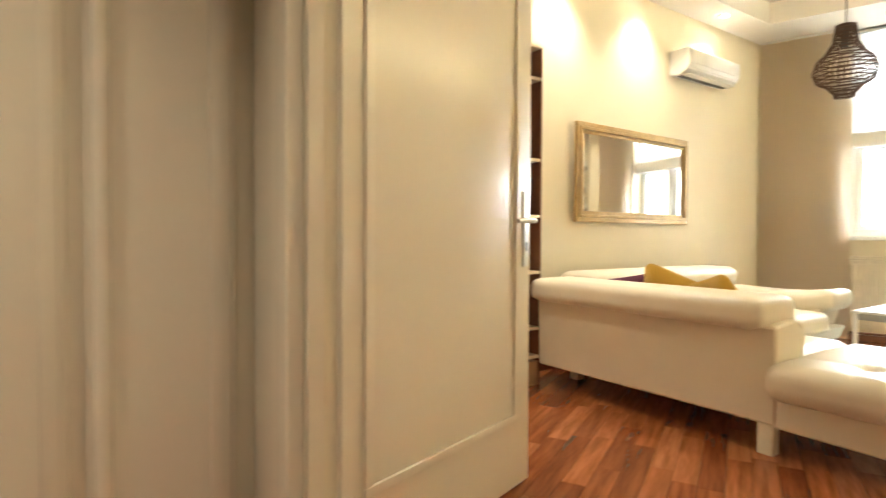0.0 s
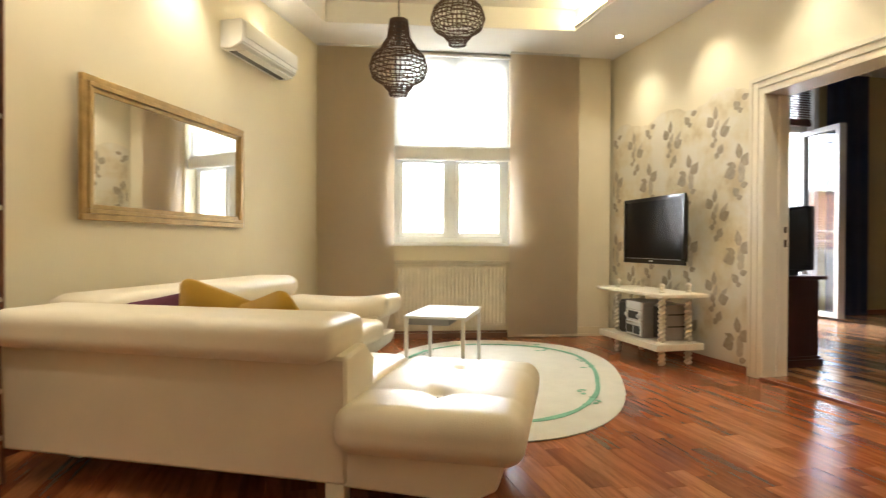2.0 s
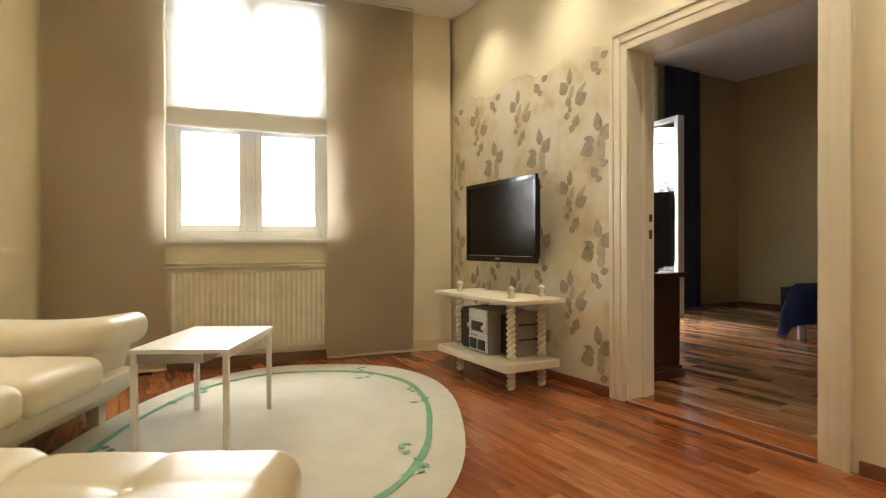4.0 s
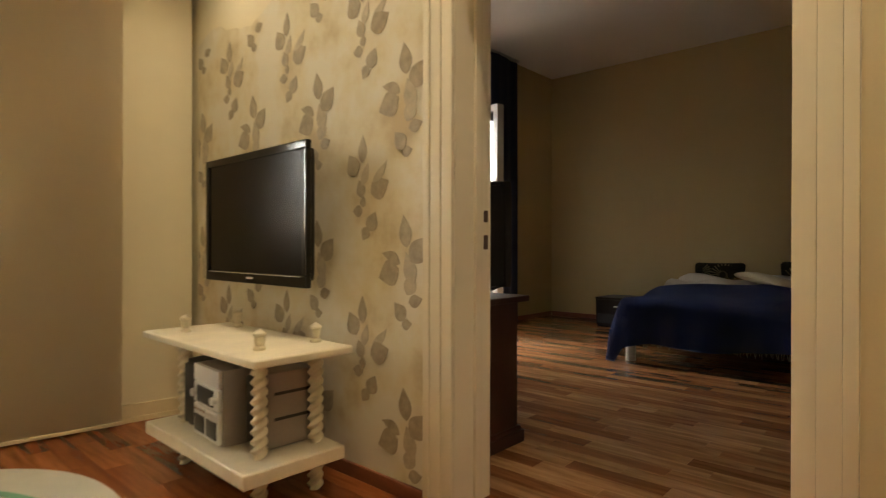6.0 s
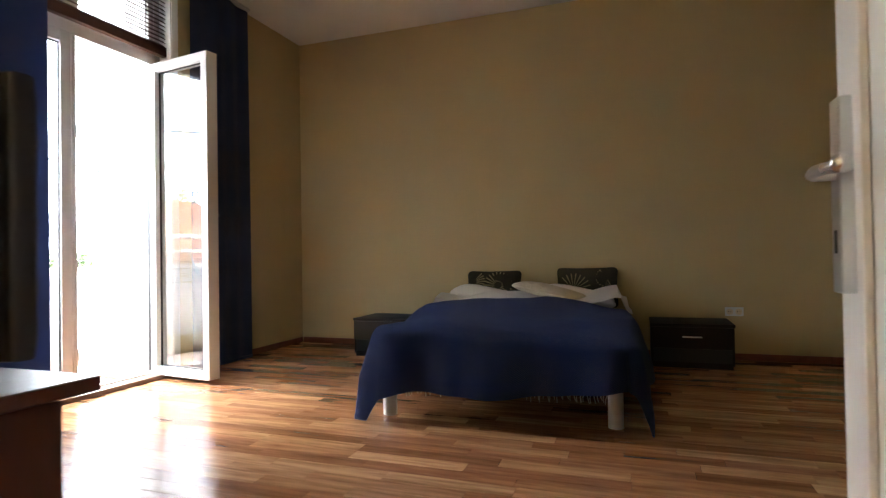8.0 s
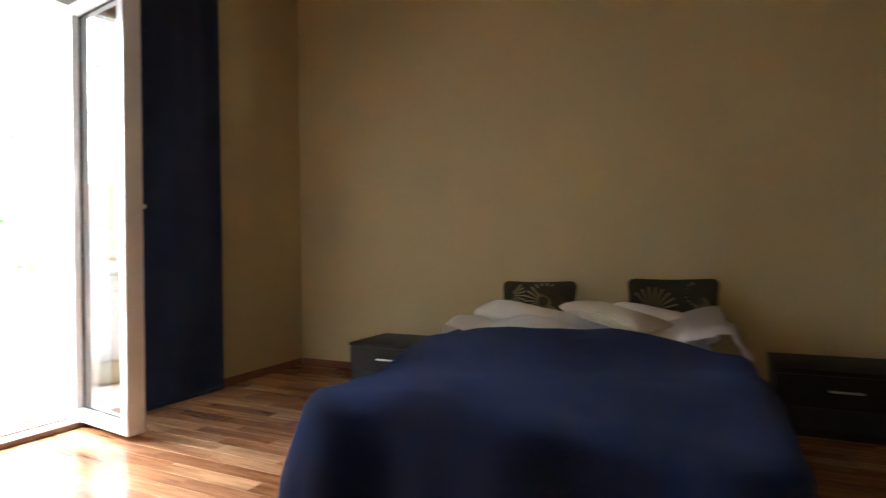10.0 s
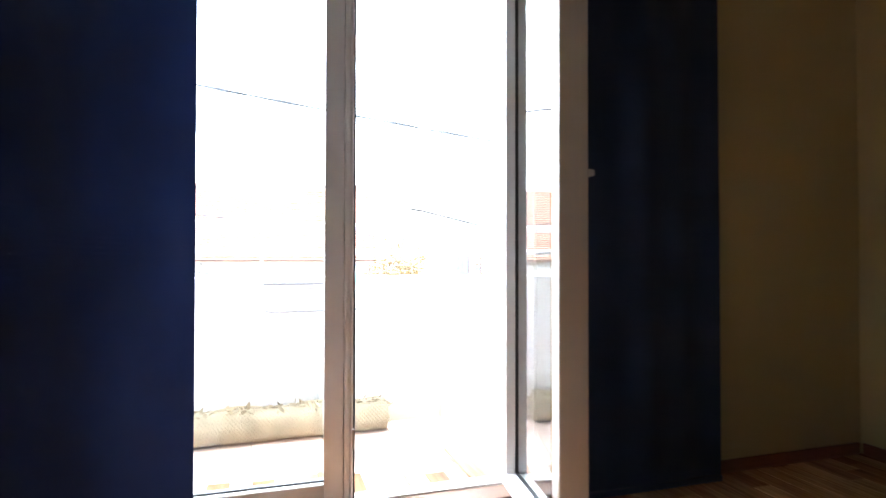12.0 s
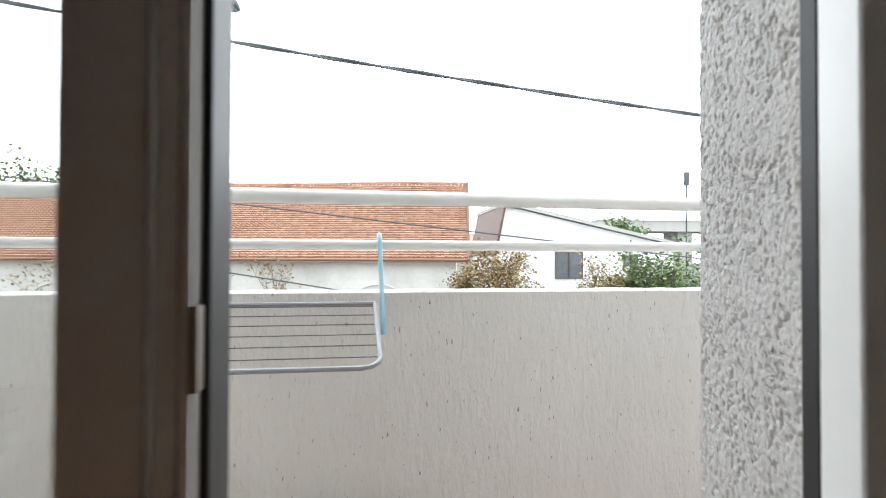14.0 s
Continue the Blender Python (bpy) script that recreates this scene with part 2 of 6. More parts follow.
M_LEAFPALE = mat("pale_grey_leaf_print", (0.50, 0.44, 0.33), 0.5, vary=0.22, scale=22, fine=90, bump=0.1)
M_RATTAN = mat("dark_brown_rattan", (0.10, 0.055, 0.04), 0.6, vary=0.3)
M_BLINDWOOD = mat("dark_brown_slat_wood", (0.085, 0.032, 0.02), 0.35, vary=0.2, stretch=(1.5, 12, 12))
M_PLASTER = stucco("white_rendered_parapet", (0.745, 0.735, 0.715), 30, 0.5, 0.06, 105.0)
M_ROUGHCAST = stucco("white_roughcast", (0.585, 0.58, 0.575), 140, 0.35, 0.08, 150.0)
M_TERRA = mat("pale_terracotta_tile", (0.56, 0.43, 0.355), 0.45, vary=0.08, scale=4)
M_SKIRTTILE = mat("beige_glazed_tile", (0.58, 0.52, 0.41), 0.3, vary=0.06)
M_GROUT = mat("grey_grout", (0.35, 0.33, 0.30), 0.9)
M_RAIL = mat("white_painted_steel", (0.76, 0.76, 0.74), 0.4, vary=0.06, scale=7, fine=60, bump=0.05)
M_RACKBLUE = mat("pale_blue_plastic", (0.22, 0.38, 0.46), 0.4, vary=0.08)
M_RACKGREY = mat("grey_coated_wire", (0.26, 0.27, 0.29), 0.45, vary=0.05)
M_STRAW = wave_cloth("straw_weave", (0.58, 0.49, 0.32), 55, 1.0, 0.95, "X", 0.3)
M_CABLE = mat("black_cable_sheath", (0.055, 0.058, 0.062), 0.6)
M_POLE = mat("galvanised_pole", (0.13, 0.142, 0.152), 0.55, 0.0, vary=0.08)
M_HOUSEWALL = mat("weathered_white_render", (0.46, 0.45, 0.42), 0.9, vary=0.2, scale=0.7, fine=6, bump=0.1)
M_WHITEHOUSE = mat("white_house_render", (0.62, 0.62, 0.61), 0.9, vary=0.06, scale=0.5, fine=6, bump=0.1)
M_ROOF = roof_mat()
M_DARKGLASS = mat("dark_window_pane", (0.10, 0.11, 0.12), 0.15, vary=0.2, bump=0)
M_BROWNFRAME = mat("brown_window_frame", (0.09, 0.05, 0.035), 0.6)
M_CONCRETE = mat("grey_concrete", (0.36, 0.35, 0.33), 0.9, vary=0.1, scale=0.6, fine=5)
M_ASPHALT = mat("asphalt_ground", (0.06, 0.06, 0.058), 0.9, vary=0.2, scale=0.4, fine=8)
M_BARK = mat("tree_bark", (0.11, 0.08, 0.055), 0.9, vary=0.3, scale=8, fine=30, bump=0.4)
M_DRYLEAF = mat("dry_leaf_litter", (0.36, 0.30, 0.19), 0.9, vary=0.4)


def leaf_mat(name, stops):
    m, n, l, b = nodes_of(name)
    rnd = n.new("ShaderNodeNewGeometry").outputs["Random Per Island"]
    l.new(ramp_node(n, l, rnd, stops), b.inputs["Base Color"])
    b.inputs["Roughness"].default_value = 0.6
    return m


M_LEAFGREEN = leaf_mat("green_leaves", [(0, (0.045, 0.085, 0.03)), (0.6, (0.085, 0.14, 0.04)), (1, (0.15, 0.19, 0.06))])
M_LEAFRUST = leaf_mat("rusty_leaves", [(0, (0.10, 0.085, 0.03)), (0.5, (0.19, 0.115, 0.04)), (1, (0.24, 0.16, 0.055))])
M_LAMPGLOW = glow("warm_downlight_bulb", (1.0, 0.86, 0.6), 30)
M_LED = glow("warm_led_strip", (1.0, 0.80, 0.38), 13)


def paper_mat():
    m, n, l, b = nodes_of("silver_cream_wallpaper")
    tc = n.new("ShaderNodeTexCoord")
    a, c = noise_node(n, l, 3.2, 5, tc.outputs["Object"]), noise_node(n, l, 130, 3, tc.outputs["Object"])
    l.new(ramp_node(n, l, a, [(0.36, (0.58, 0.48, 0.30)), (0.47, (0.71, 0.64, 0.47)), (0.58, (0.76, 0.72, 0.61))]), b.inputs["Base Color"])
    b.inputs["Roughness"].default_value = 0.5
    bp = n.new("ShaderNodeBump")
    bp.inputs["Strength"].default_value, bp.inputs["Distance"].default_value = 0.12, 0.004
    l.new(c, bp.inputs["Height"])
    l.new(bp.outputs[0], b.inputs["Normal"])
    return m


M_PAPER = paper_mat()


# ---- mesh helpers ----
def bx(bm, a, b, bev=0.0, seg=2):
    """A box from corner a to corner b, with bevelled edges."""
    g = bmesh.ops.create_cube(bm, size=1)["verts"]
    for v in g:
        for i in range(3):
            lo, hi = min(a[i], b[i]), max(a[i], b[i])
            v.co[i] = lo if v.co[i] < 0 else hi
    if bev:
        es = list({e for v in g for e in v.link_edges})
        bmesh.ops.bevel(bm, geom=es, offset=bev, segments=seg, profile=0.7, affect="EDGES")
    return bm


def box(a, b, bev=0.0, seg=2):
    return bx(bmesh.new(), a, b, bev, seg)


def rbox(bm, c, size, r, n=8, f=None):
    """A softly rounded box about c; f may move each point."""
    h = [s / 2 for s in size]
    made = {}

    def vert(p):
        k = tuple(round(x, 5) for x in p)
        if k not in made:
            q = Vector(p)
            inner = Vector([max(-h[i] + r, min(h[i] - r, q[i])) for i in range(3)])
            d = q - inner
            q = inner + (d.normalized() * r if d.length > 1e-9 else d)
            q = f(q) if f else q
            made[k] = bm.verts.new(q + Vector(c))
        return made[k]

    steps = [math.sin((i / n - 0.5) * math.pi) * 0.35 + (2 * i / n - 1) * 0.65 for i in range(n + 1)]
    for ax in range(3):
        u, w = (ax + 1) % 3, (ax + 2) % 3
        for sgn in (-1, 1):
            for i in range(n):
                for j in range(n):
                    ps = []
                    for di, dj in ((0, 0), (1, 0), (1, 1), (0, 1)):
                        p = [0, 0, 0]
                        p[ax], p[u], p[w] = sgn * h[ax], steps[i + di] * h[u], steps[j + dj] * h[w]
                        ps.append(vert(p))
                    if sgn < 0:
                        ps.reverse()
                    bm.faces.new(ps)
    return bm


def cyl(bm, p0, p1, r0, r1=None, seg=16):
    p0, p1 = Vector(p0), Vector(p1)
    d = p1 - p0
    m = Matrix.Translation((p0 + p1) / 2) @ d.to_track_quat("Z", "Y").to_matrix().to_4x4()
    bmesh.ops.create_cone(bm, cap_ends=True, segments=seg, radius1=r0, radius2=r0 if r1 is None else r1, depth=d.length, matrix=m)
    return bm


def sweep(bm, pts, r, seg=8):
    """A round bar along points."""
    pts = [Vector(p) for p in pts]
    rings = []
    for i, p in enumerate(pts):
        d = (pts[min(i + 1, len(pts) - 1)] - pts[max(i - 1, 0)]).normalized()
        q = d.to_track_quat("Z", "Y")
        rings.append([bm.verts.new(p + q @ Vector((r * math.cos(2 * math.pi * k / seg), r * math.sin(2 * math.pi * k / seg), 0))) for k in range(seg)])
    for a, b in zip(rings, rings[1:]):
        for k in range(seg):
            bm.faces.new((a[k], a[(k + 1) % seg], b[(k + 1) % seg], b[k]))
    bm.faces.new(rings[0][::-1])
    bm.faces.new(rings[-1])
    return bm


def lathe(bm, prof, seg=20, o=(0, 0, 0), twist=None):
    """Turned shape: prof is (radius, z); twist(angle, z) may change the radius."""
    rings = []
    for r, z in prof:
        ring = []
        for k in range(seg):
            a = 2 * math.pi * k / seg
            rr = r * (twist(a, z) if twist else 1)
            ring.append(bm.verts.new((o[0] + rr * math.cos(a), o[1] + rr * math.sin(a), o[2] + z)))
        rings.append(ring)
    for a, b in zip(rings, rings[1:]):
        for k in range(seg):
            bm.faces.new((a[k], a[(k + 1) % seg], b[(k + 1) % seg], b[k]))
    bm.faces.new(rings[0][::-1])
    bm.faces.new(rings[-1])
    return bm


def prism(bm, pts, axis, lo, hi):
    """A polygon in the plane across axis, pushed from lo to hi."""
    def at(p, k):
        q = list(p)
        q.insert(axis, k)
        return q
    a, b = [bm.verts.new(at(p, lo)) for p in pts], [bm.verts.new(at(p, hi)) for p in pts]
    n = len(pts)
    bm.faces.new(a[::-1])
    bm.faces.new(b)
    for i in range(n):
        bm.faces.new((a[i], a[(i + 1) % n], b[(i + 1) % n], b[i]))
    bmesh.ops.recalc_face_normals(bm, faces=bm.faces[:])
    return bm


def link(name, bm, material, smooth=None):
    me = bpy.data.meshes.new(name)
    bm.normal_update()
    bm.to_mesh(me)
    bm.free()
    if smooth is not None:
        me.shade_smooth()
        me.set_sharp_from_angle(angle=radians(smooth))
    me.materials.append(material)
    return new(name, me)


def part(name, bm, material, parent, label="", smooth=35):
    ob = link(name, bm, material, smooth)
    ob.parent = parent
    return tagged(ob, label)


def thing(name, m, label, category, group=""):
    ob = new(name)
    ob.empty_display_size = 0.1
    ob.matrix_world = m
    return tagged(ob, label, category, group)


def solid(name, bm, material, label="", category="", m=None, smooth=35):
    ob = link(name, bm, material, smooth)
    if m:
        ob.matrix_world = m
    return tagged(ob, label, category)


def struct(name, bm, material, m=None, label="", smooth=35):
    ob = link(name, bm, material, smooth)
    if m:
        ob.matrix_world = m
    return tagged(ob, label, "", "", "structure")


# ---- plan: two oblique walls of the living room have axes of their own ----
LEFT = pose(-0.679, 3.19, 0, 0, 0, -27.37)      # local x: into the room, local y: along the mirror wall
FRONT = pose(0.62, 5.70, 0, 0, 0, -7.82)        # local x: along the window wall, local -y: into the room
CEIL, TRAY, BCEIL = 3.0, 3.2, 3.45


# ---- large structure ----
struct("floor_living", box((-4.2, -4.5, -0.3), (3.75, 6.0, -0.012)), M_SUBFLOOR)
struct("floor_bedroom", box((3.75, -0.9, -0.3), (9.5, 6.25, -0.012)), M_SUBFLOOR)
struct("wall_west", box((-0.2, -2.74, 0), (0, 3.0, 3.3)), M_CREAM, LEFT)
b = box((-0.4, 0, 0), (0.78, 0.4, 3.3))
bx(b, (2.03, 0, 0), (3.12, 0.4, 3.3))
bx(b, (0.78, 0, 0), (2.03, 0.4, 1.0))
bx(b, (0.78, 0, 3.0), (2.03, 0.4, 3.3))
struct("wall_north", b, M_CREAM, FRONT)
b = box((3.75, 3.26, 0), (3.85, 6.3, 3.3))
bx(b, (3.75, -2.6, 0), (3.85, 2.162, 3.3))
bx(b, (3.75, 2.162, 2.12), (3.85, 3.26, 3.3))
struct("wall_east", b, M_CREAM)
b = box((3.85, 3.26, 0), (3.95, 6.3, 3.5))
bx(b, (3.85, -0.9, 0), (3.95, 2.162, 3.5))
bx(b, (3.85, 2.162, 2.12), (3.95, 3.26, 3.5))
struct("wall_bedroom_west", b, M_OLIVE)
b = box((-0.2, -2.74, 0), (1.60, -2.62, 3.3))
bx(b, (3.25, -2.74, 0), (6.9, -2.62, 3.3))
bx(b, (1.60, -2.74, 2.3), (3.25, -2.62, 3.3))
struct("wall_hall_north", b, M_CREAM, LEFT)
struct("wall_hall_west", box((1.06, -5.2, 0), (1.2, -2.74, 3.3)), M_CREAM, LEFT)
struct("wall_hall_south", box((1.0, -5.2, 0), (4.4, -5.05, 3.3)), M_CREAM, LEFT)
struct("wall_hall_east", box((4.25, -5.05, 0), (4.4, -2.74, 3.3)), M_CREAM, LEFT)
struct("ceiling_hall", box((0.8, -5.2, 3.0), (4.4, -2.7, 3.1)), M_CEIL, LEFT)
struct("wall_bedroom_east", box((9.38, -0.9, 0), (9.6, 6.18, 3.5)), M_OLIVE)
struct("wall_bedroom_south", box((3.95, -1.0, 0), (9.38, -0.85, 3.5)), M_OLIVE)
b = box((3.95, 6.18, 0), (5.935, 6.44, 3.5))
bx(b, (7.475, 6.18, 0), (9.6, 6.44, 3.5))
bx(b, (5.935, 6.18, 3.36), (7.475, 6.44, 3.5))
struct("wall_bedroom_north", b, M_OLIVE)
b = box((3.3, 6.44, -4.5), (5.88, 6.73, 4.2))
bx(b, (7.50, 6.44, -4.5), (12.0, 6.73, 4.2))
bx(b, (5.88, 6.44, 3.36), (7.50, 6.73, 4.2))
bx(b, (5.88, 6.44, -4.5), (7.50, 6.73, -0.05))
struct("facade_wall", b, M_ROUGHCAST)
struct("ceiling_bedroom", box((3.9, -0.95, BCEIL), (9.6, 6.5, 3.6)), M_CEIL)
# living ceiling: a dropped border round a raised tray
tray = [(0.67, 5.07), (2.96, 4.66), (2.96, -0.6), (-0.4, -0.6), (-1.45, 0.95)]
outer = [(-3.6, 6.3), (3.75, 6.3), (3.75, -4.2), (-1.0, -4.2), (-3.6, -2.0)]
bmc = bmesh.new()
zl, zh = CEIL, TRAY
ti, to = [bmc.verts.new((x, y, zl)) for x, y in tray], [bmc.verts.new((x, y, zl)) for x, y in outer]
tu = [bmc.verts.new((x, y, zh)) for x, y in tray]
ou = [bmc.verts.new((x, y, zh + 0.05)) for x, y in outer]
for i in range(5):
    j = (i + 1) % 5
    bmc.faces.new((ti[i], ti[j], to[j], to[i]))
    bmc.faces.new((ti[i], tu[i], tu[j], ti[j]))
    bmc.faces.new((to[i], to[j], ou[j], ou[i]))
bmc.faces.new(tu)
bmc.faces.new(ou[::-1])
struct("ceiling_living", bmc, M_CEIL)
led = box((2.925, 0.4, 3.03), (2.955, 4.60, 3.085), 0.004)
o = thing("led_strip", pose(0, 0, 0), "warm yellow led strip along the raised ceiling tray", "led strip")
part("strip", led, M_LED, o)
part("channel", box((2.926, 0.38, 3.012), (2.958, 4.62, 3.028)), M_CEIL, o)

# skirtings
struct("baseboard_east", bx(box((3.735, 3.37, 0), (3.75, 5.26, 0.06), 0.004), (3.735, -2.0, 0), (3.75, 2.03, 0.06), 0.004), M_SKIRT)
struct("baseboard_north", bx(box((2.74, -0.018, 0), (3.10, 0, 0.10), 0.005), (2.74, -0.028, 0.0), (3.10, -0.018, 0.03), 0.004), M_CREAMSKIRT, FRONT)
b = box((9.365, -0.8, 0), (9.38, 6.16, 0.06), 0.004)
bx(b, (7.55, 6.165, 0), (9.36, 6.18, 0.06), 0.004)
bx(b, (3.96, 6.165, 0), (5.86, 6.18, 0.06), 0.004)
struct("baseboard_bedroom", b, M_SKIRT)
struct("baseboard_west", box((0, -2.6, 0), (0.015, 2.9, 0.06), 0.004), M_SKIRT, LEFT)


# door casing between the rooms: stepped ivory architraves and a deep lining
def architrave(y0, y1, ztop, xface, sgn):
    """An architrave of three steps round an opening, proud of the wall face by sgn."""
    b = bmesh.new()
    for k, (inner, outer_, d) in enumerate(((0.0, 0.05, 0.018), (0.05, 0.10, 0.024), (0.10, 0.13, 0.031))):
        x0, x1 = xface, xface + sgn * d
        bx(b, (x0, y0 - outer_, 0), (x1, y0 - inner, ztop + outer_), 0.006)
        bx(b, (x0, y1 + inner, 0), (x1, y1 + outer_, ztop + outer_), 0.006)
        bx(b, (x0, y0 - inner, ztop + inner), (x1, y1 + inner, ztop + outer_), 0.006)
    return b


door_frame = thing("door_casing", pose(3.75, 2.69, 0), "ivory gloss painted wooden casing round the bedroom doorway", "door casing")
for nm, xf, sg in (("architrave", 3.75, -1), ("architrave", 3.95, 1)):
    q = part(nm, architrave(2.185, 3.235, 2.095, xf, sg), M_TRIM, door_frame)
    q.matrix_parent_inverse = door_frame.matrix_world.inverted()
b = box((3.752, 3.235, 0), (3.948, 3.258, 2.1))
bx(b, (3.752, 2.162, 0), (3.948, 2.185, 2.1))
bx(b, (3.752, 2.162, 2.097), (3.948, 3.258, 2.118))
bx(b, (3.86, 3.222, 0), (3.90, 3.235, 2.09), 0.003)
q = part("lining", b, M_TRIM, door_frame)
q.matrix_parent_inverse = door_frame.matrix_world.inverted()
for z0, z1 in ((0.975, 1.03), (1.08, 1.125)):
    q = part("strike_plate", box((3.922, 3.2325, z0), (3.9475, 3.2345, z1), 0.0005), M_BROWNFRAME, door_frame, "dark metal lock strike")
    q.matrix_parent_inverse = door_frame.matrix_world.inverted()
struct("threshold_bedroom", box((3.733, 2.185, 0.0), (3.97, 3.235, 0.018), 0.004), M_RED_I)
struct("trim_threshold_nosing", box((3.712, 2.185, 0.0), (3.733, 3.235, 0.021), 0.006, 3), M_SKIRT)


def panel_leaf(parent, w, h, th, m):
    """A door leaf in the x-z plane from x=0 to w: core with one tall panel framed by a moulding on both faces."""
    part("leaf", box((0, -th / 2, 0.01), (w, th / 2, h), 0.004), m, parent)
    for sgn in (-1, 1):
        z0, z1 = 0.27, h - 0.12
        b = bmesh.new()
        y0, y1 = sgn * th / 2, sgn * (th / 2 + 0.012)
        x0, x1 = 0.075, w - 0.10
        for a, c in (((x0, y0, z0), (x1, y1, z0 + 0.03)), ((x0, y0, z1 - 0.03), (x1, y1, z1)),
                     ((x0, y0, z0 + 0.03), (x0 + 0.03, y1, z1 - 0.03)), ((x1 - 0.03, y0, z0 + 0.03), (x1, y1, z1 - 0.03))):
            bx(b, a, c, 0.005)
        part("moulding", b, m, parent)


def lever(parent, x, z, th, dirx, knob=False, thick=0.009):
    for sgn in (-1, 1):
        pl = part("handle_plate", box((x - 0.02, sgn * th / 2, z - 0.18), (x + 0.02, sgn * (th / 2 + thick), z + 0.115), 0.006, 3), M_CHROME, parent, "brushed steel backplate")
        b = cyl(bmesh.new(), (x, sgn * th / 2, z), (x, sgn * (th / 2 + 0.05), z), 0.010)
        y = sgn * (th / 2 + 0.05)
        sweep(b, [(x, y, z), (x + dirx * 0.03, y + sgn * 0.004, z + 0.002), (x + dirx * 0.08, y + sgn * 0.002, z), (x + dirx * 0.125, y - sgn * 0.006, z - 0.004)], 0.009, 10)
        if knob:
            bmesh.ops.create_uvsphere(b, u_segments=12, v_segments=8, radius=0.013, matrix=Matrix.Translation((x + dirx * 0.125, y, z)))
        part("lever", b, M_CHROME, parent, "rounded steel lever handle")
        part("keyhole", box((x - 0.006, sgn * (th / 2 + thick), z - 0.12), (x + 0.006, sgn * (th / 2 + thick + 0.0015), z - 0.085), 0.001), M_GASKET, pl)


# living room door, open into the room: hinge near the hall wall
hx, hy, ex, ey = -0.481, 0.0925, -0.317, 1.081
ang = math.degrees(math.atan2(ey - hy, ex - hx))
d1 = thing("door_1", pose(hx, hy, 0, 0, 0, ang), "ivory gloss panelled door standing open into the living room", "door")
panel_leaf(d1, math.hypot(ex - hx, ey - hy), 2.2, 0.042, M_TRIM)
lever(d1, math.hypot(ex - hx, ey - hy) - 0.045, 1.05, 0.042, -1)
for z in (0.2, 2.0):
    part("hinge", cyl(bmesh.new(), (-0.004, -0.026, z - 0.05), (-0.004, -0.026, z + 0.05), 0.008), M_TRIM, d1)
# hall side of that doorway
b = box((1.50, -2.79, 0), (1.585, -2.74, 2.3), 0.012, 3)
bx(b, (1.22, -2.765, 0), (1.475, -2.74, 2.4), 0.006)
bx(b, (1.60, -2.745, 0), (1.615, -2.70, 2.3), 0.004)
bx(b, (3.225, -2.745, 0), (3.25, -2.60, 2.3), 0.004)
bx(b, (1.60, -2.745, 2.275), (3.25, -2.60, 2.3), 0.004)
bx(b, (3.25, -2.62, 0), (3.37, -2.59, 2.3), 0.008, 3)
struct("trim_hall_doorway", b, M_TRIM, LEFT)
d3 = thing("hall_cupboard", LEFT @ pose(1.2, -2.80, 0), "tall ivory painted built-in hall cupboard with panelled doors", "cupboard")
part("body", box((0, -2.2, 0), (0.03, -0.02, 2.5), 0.004), M_TRIM, d3)
for y0, y1 in ((-0.40, -0.04), (-1.1, -0.44), (-1.8, -1.14)):
    dd = part("cupboard_door", box((0.03, y0, 0.08), (0.055, y1, 2.45), 0.008, 3), M_TRIM, d3)
    part("stile_moulding", bx(cyl(bmesh.new(), (0.058, y0 + 0.035, 0.1), (0.058, y0 + 0.035, 2.43), 0.022, None, 20), (0.052, y1 - 0.06, 0.1), (0.064, y1 - 0.02, 2.43), 0.005), M_TRIM, dd)

# bedroom door, open at a right angle into the bedroom
d2 = thing("door_2", pose(4.0, 2.15, 0, 0, 0, 0.3), "white gloss painted door standing open into the bedroom", "door")
panel_leaf(d2, 0.86, 2.08, 0.042, M_WHITE)
lever(d2, 0.86 - 0.05, 1.08, 0.042, -1, True, 0.02)
for z in (0.25, 1.85):
    part("hinge", cyl(bmesh.new(), (-0.004, 0.026, z - 0.05), (-0.004, 0.026, z + 0.05), 0.008), M_WHITE, d2)


# ---- living room window, in the window wall's axes ----
win = thing("window_1", FRONT, "white pvc window with two lower casements and a high toplight", "window")
b = box((0.78, 0.16, 1.0), (0.84, 0.23, 3.0), 0.006)
bx(b, (1.97, 0.16, 1.0), (2.03, 0.23, 3.0), 0.006)
bx(b, (0.84, 0.16, 1.0), (1.97, 0.23, 1.06), 0.006)
bx(b, (0.84, 0.16, 2.94), (1.97, 0.23, 3.0), 0.006)
bx(b, (0.84, 0.16, 1.90), (1.97, 0.23, 2.0), 0.006)
bx(b, (1.365, 0.16, 1.06), (1.445, 0.23, 1.90), 0.006)
part("window_frame", b, M_PVC, win)
for x0, x1, z0, z1 in ((0.84, 1.365, 1.06, 1.90), (1.445, 1.97, 1.06, 1.90), (0.84, 1.405, 2.0, 2.94), (1.405, 1.97, 2.0, 2.94)):
    b = box((x0, 0.145, z0), (x0 + 0.05, 0.215, z1), 0.006)
    bx(b, (x1 - 0.05, 0.145, z0), (x1, 0.215, z1), 0.006)
    bx(b, (x0 + 0.05, 0.145, z0), (x1 - 0.05, 0.215, z0 + 0.05), 0.006)
    bx(b, (x0 + 0.05, 0.145, z1 - 0.05), (x1 - 0.05, 0.215, z1), 0.006)
    s = part("sash", b, M_PVC, win)
    g = part("pane", box((x0 + 0.05, 0.18, z0 + 0.05), (x1 - 0.05, 0.19, z1 - 0.05)), M_GLASS, s, "", None)
    g.visible_shadow = False
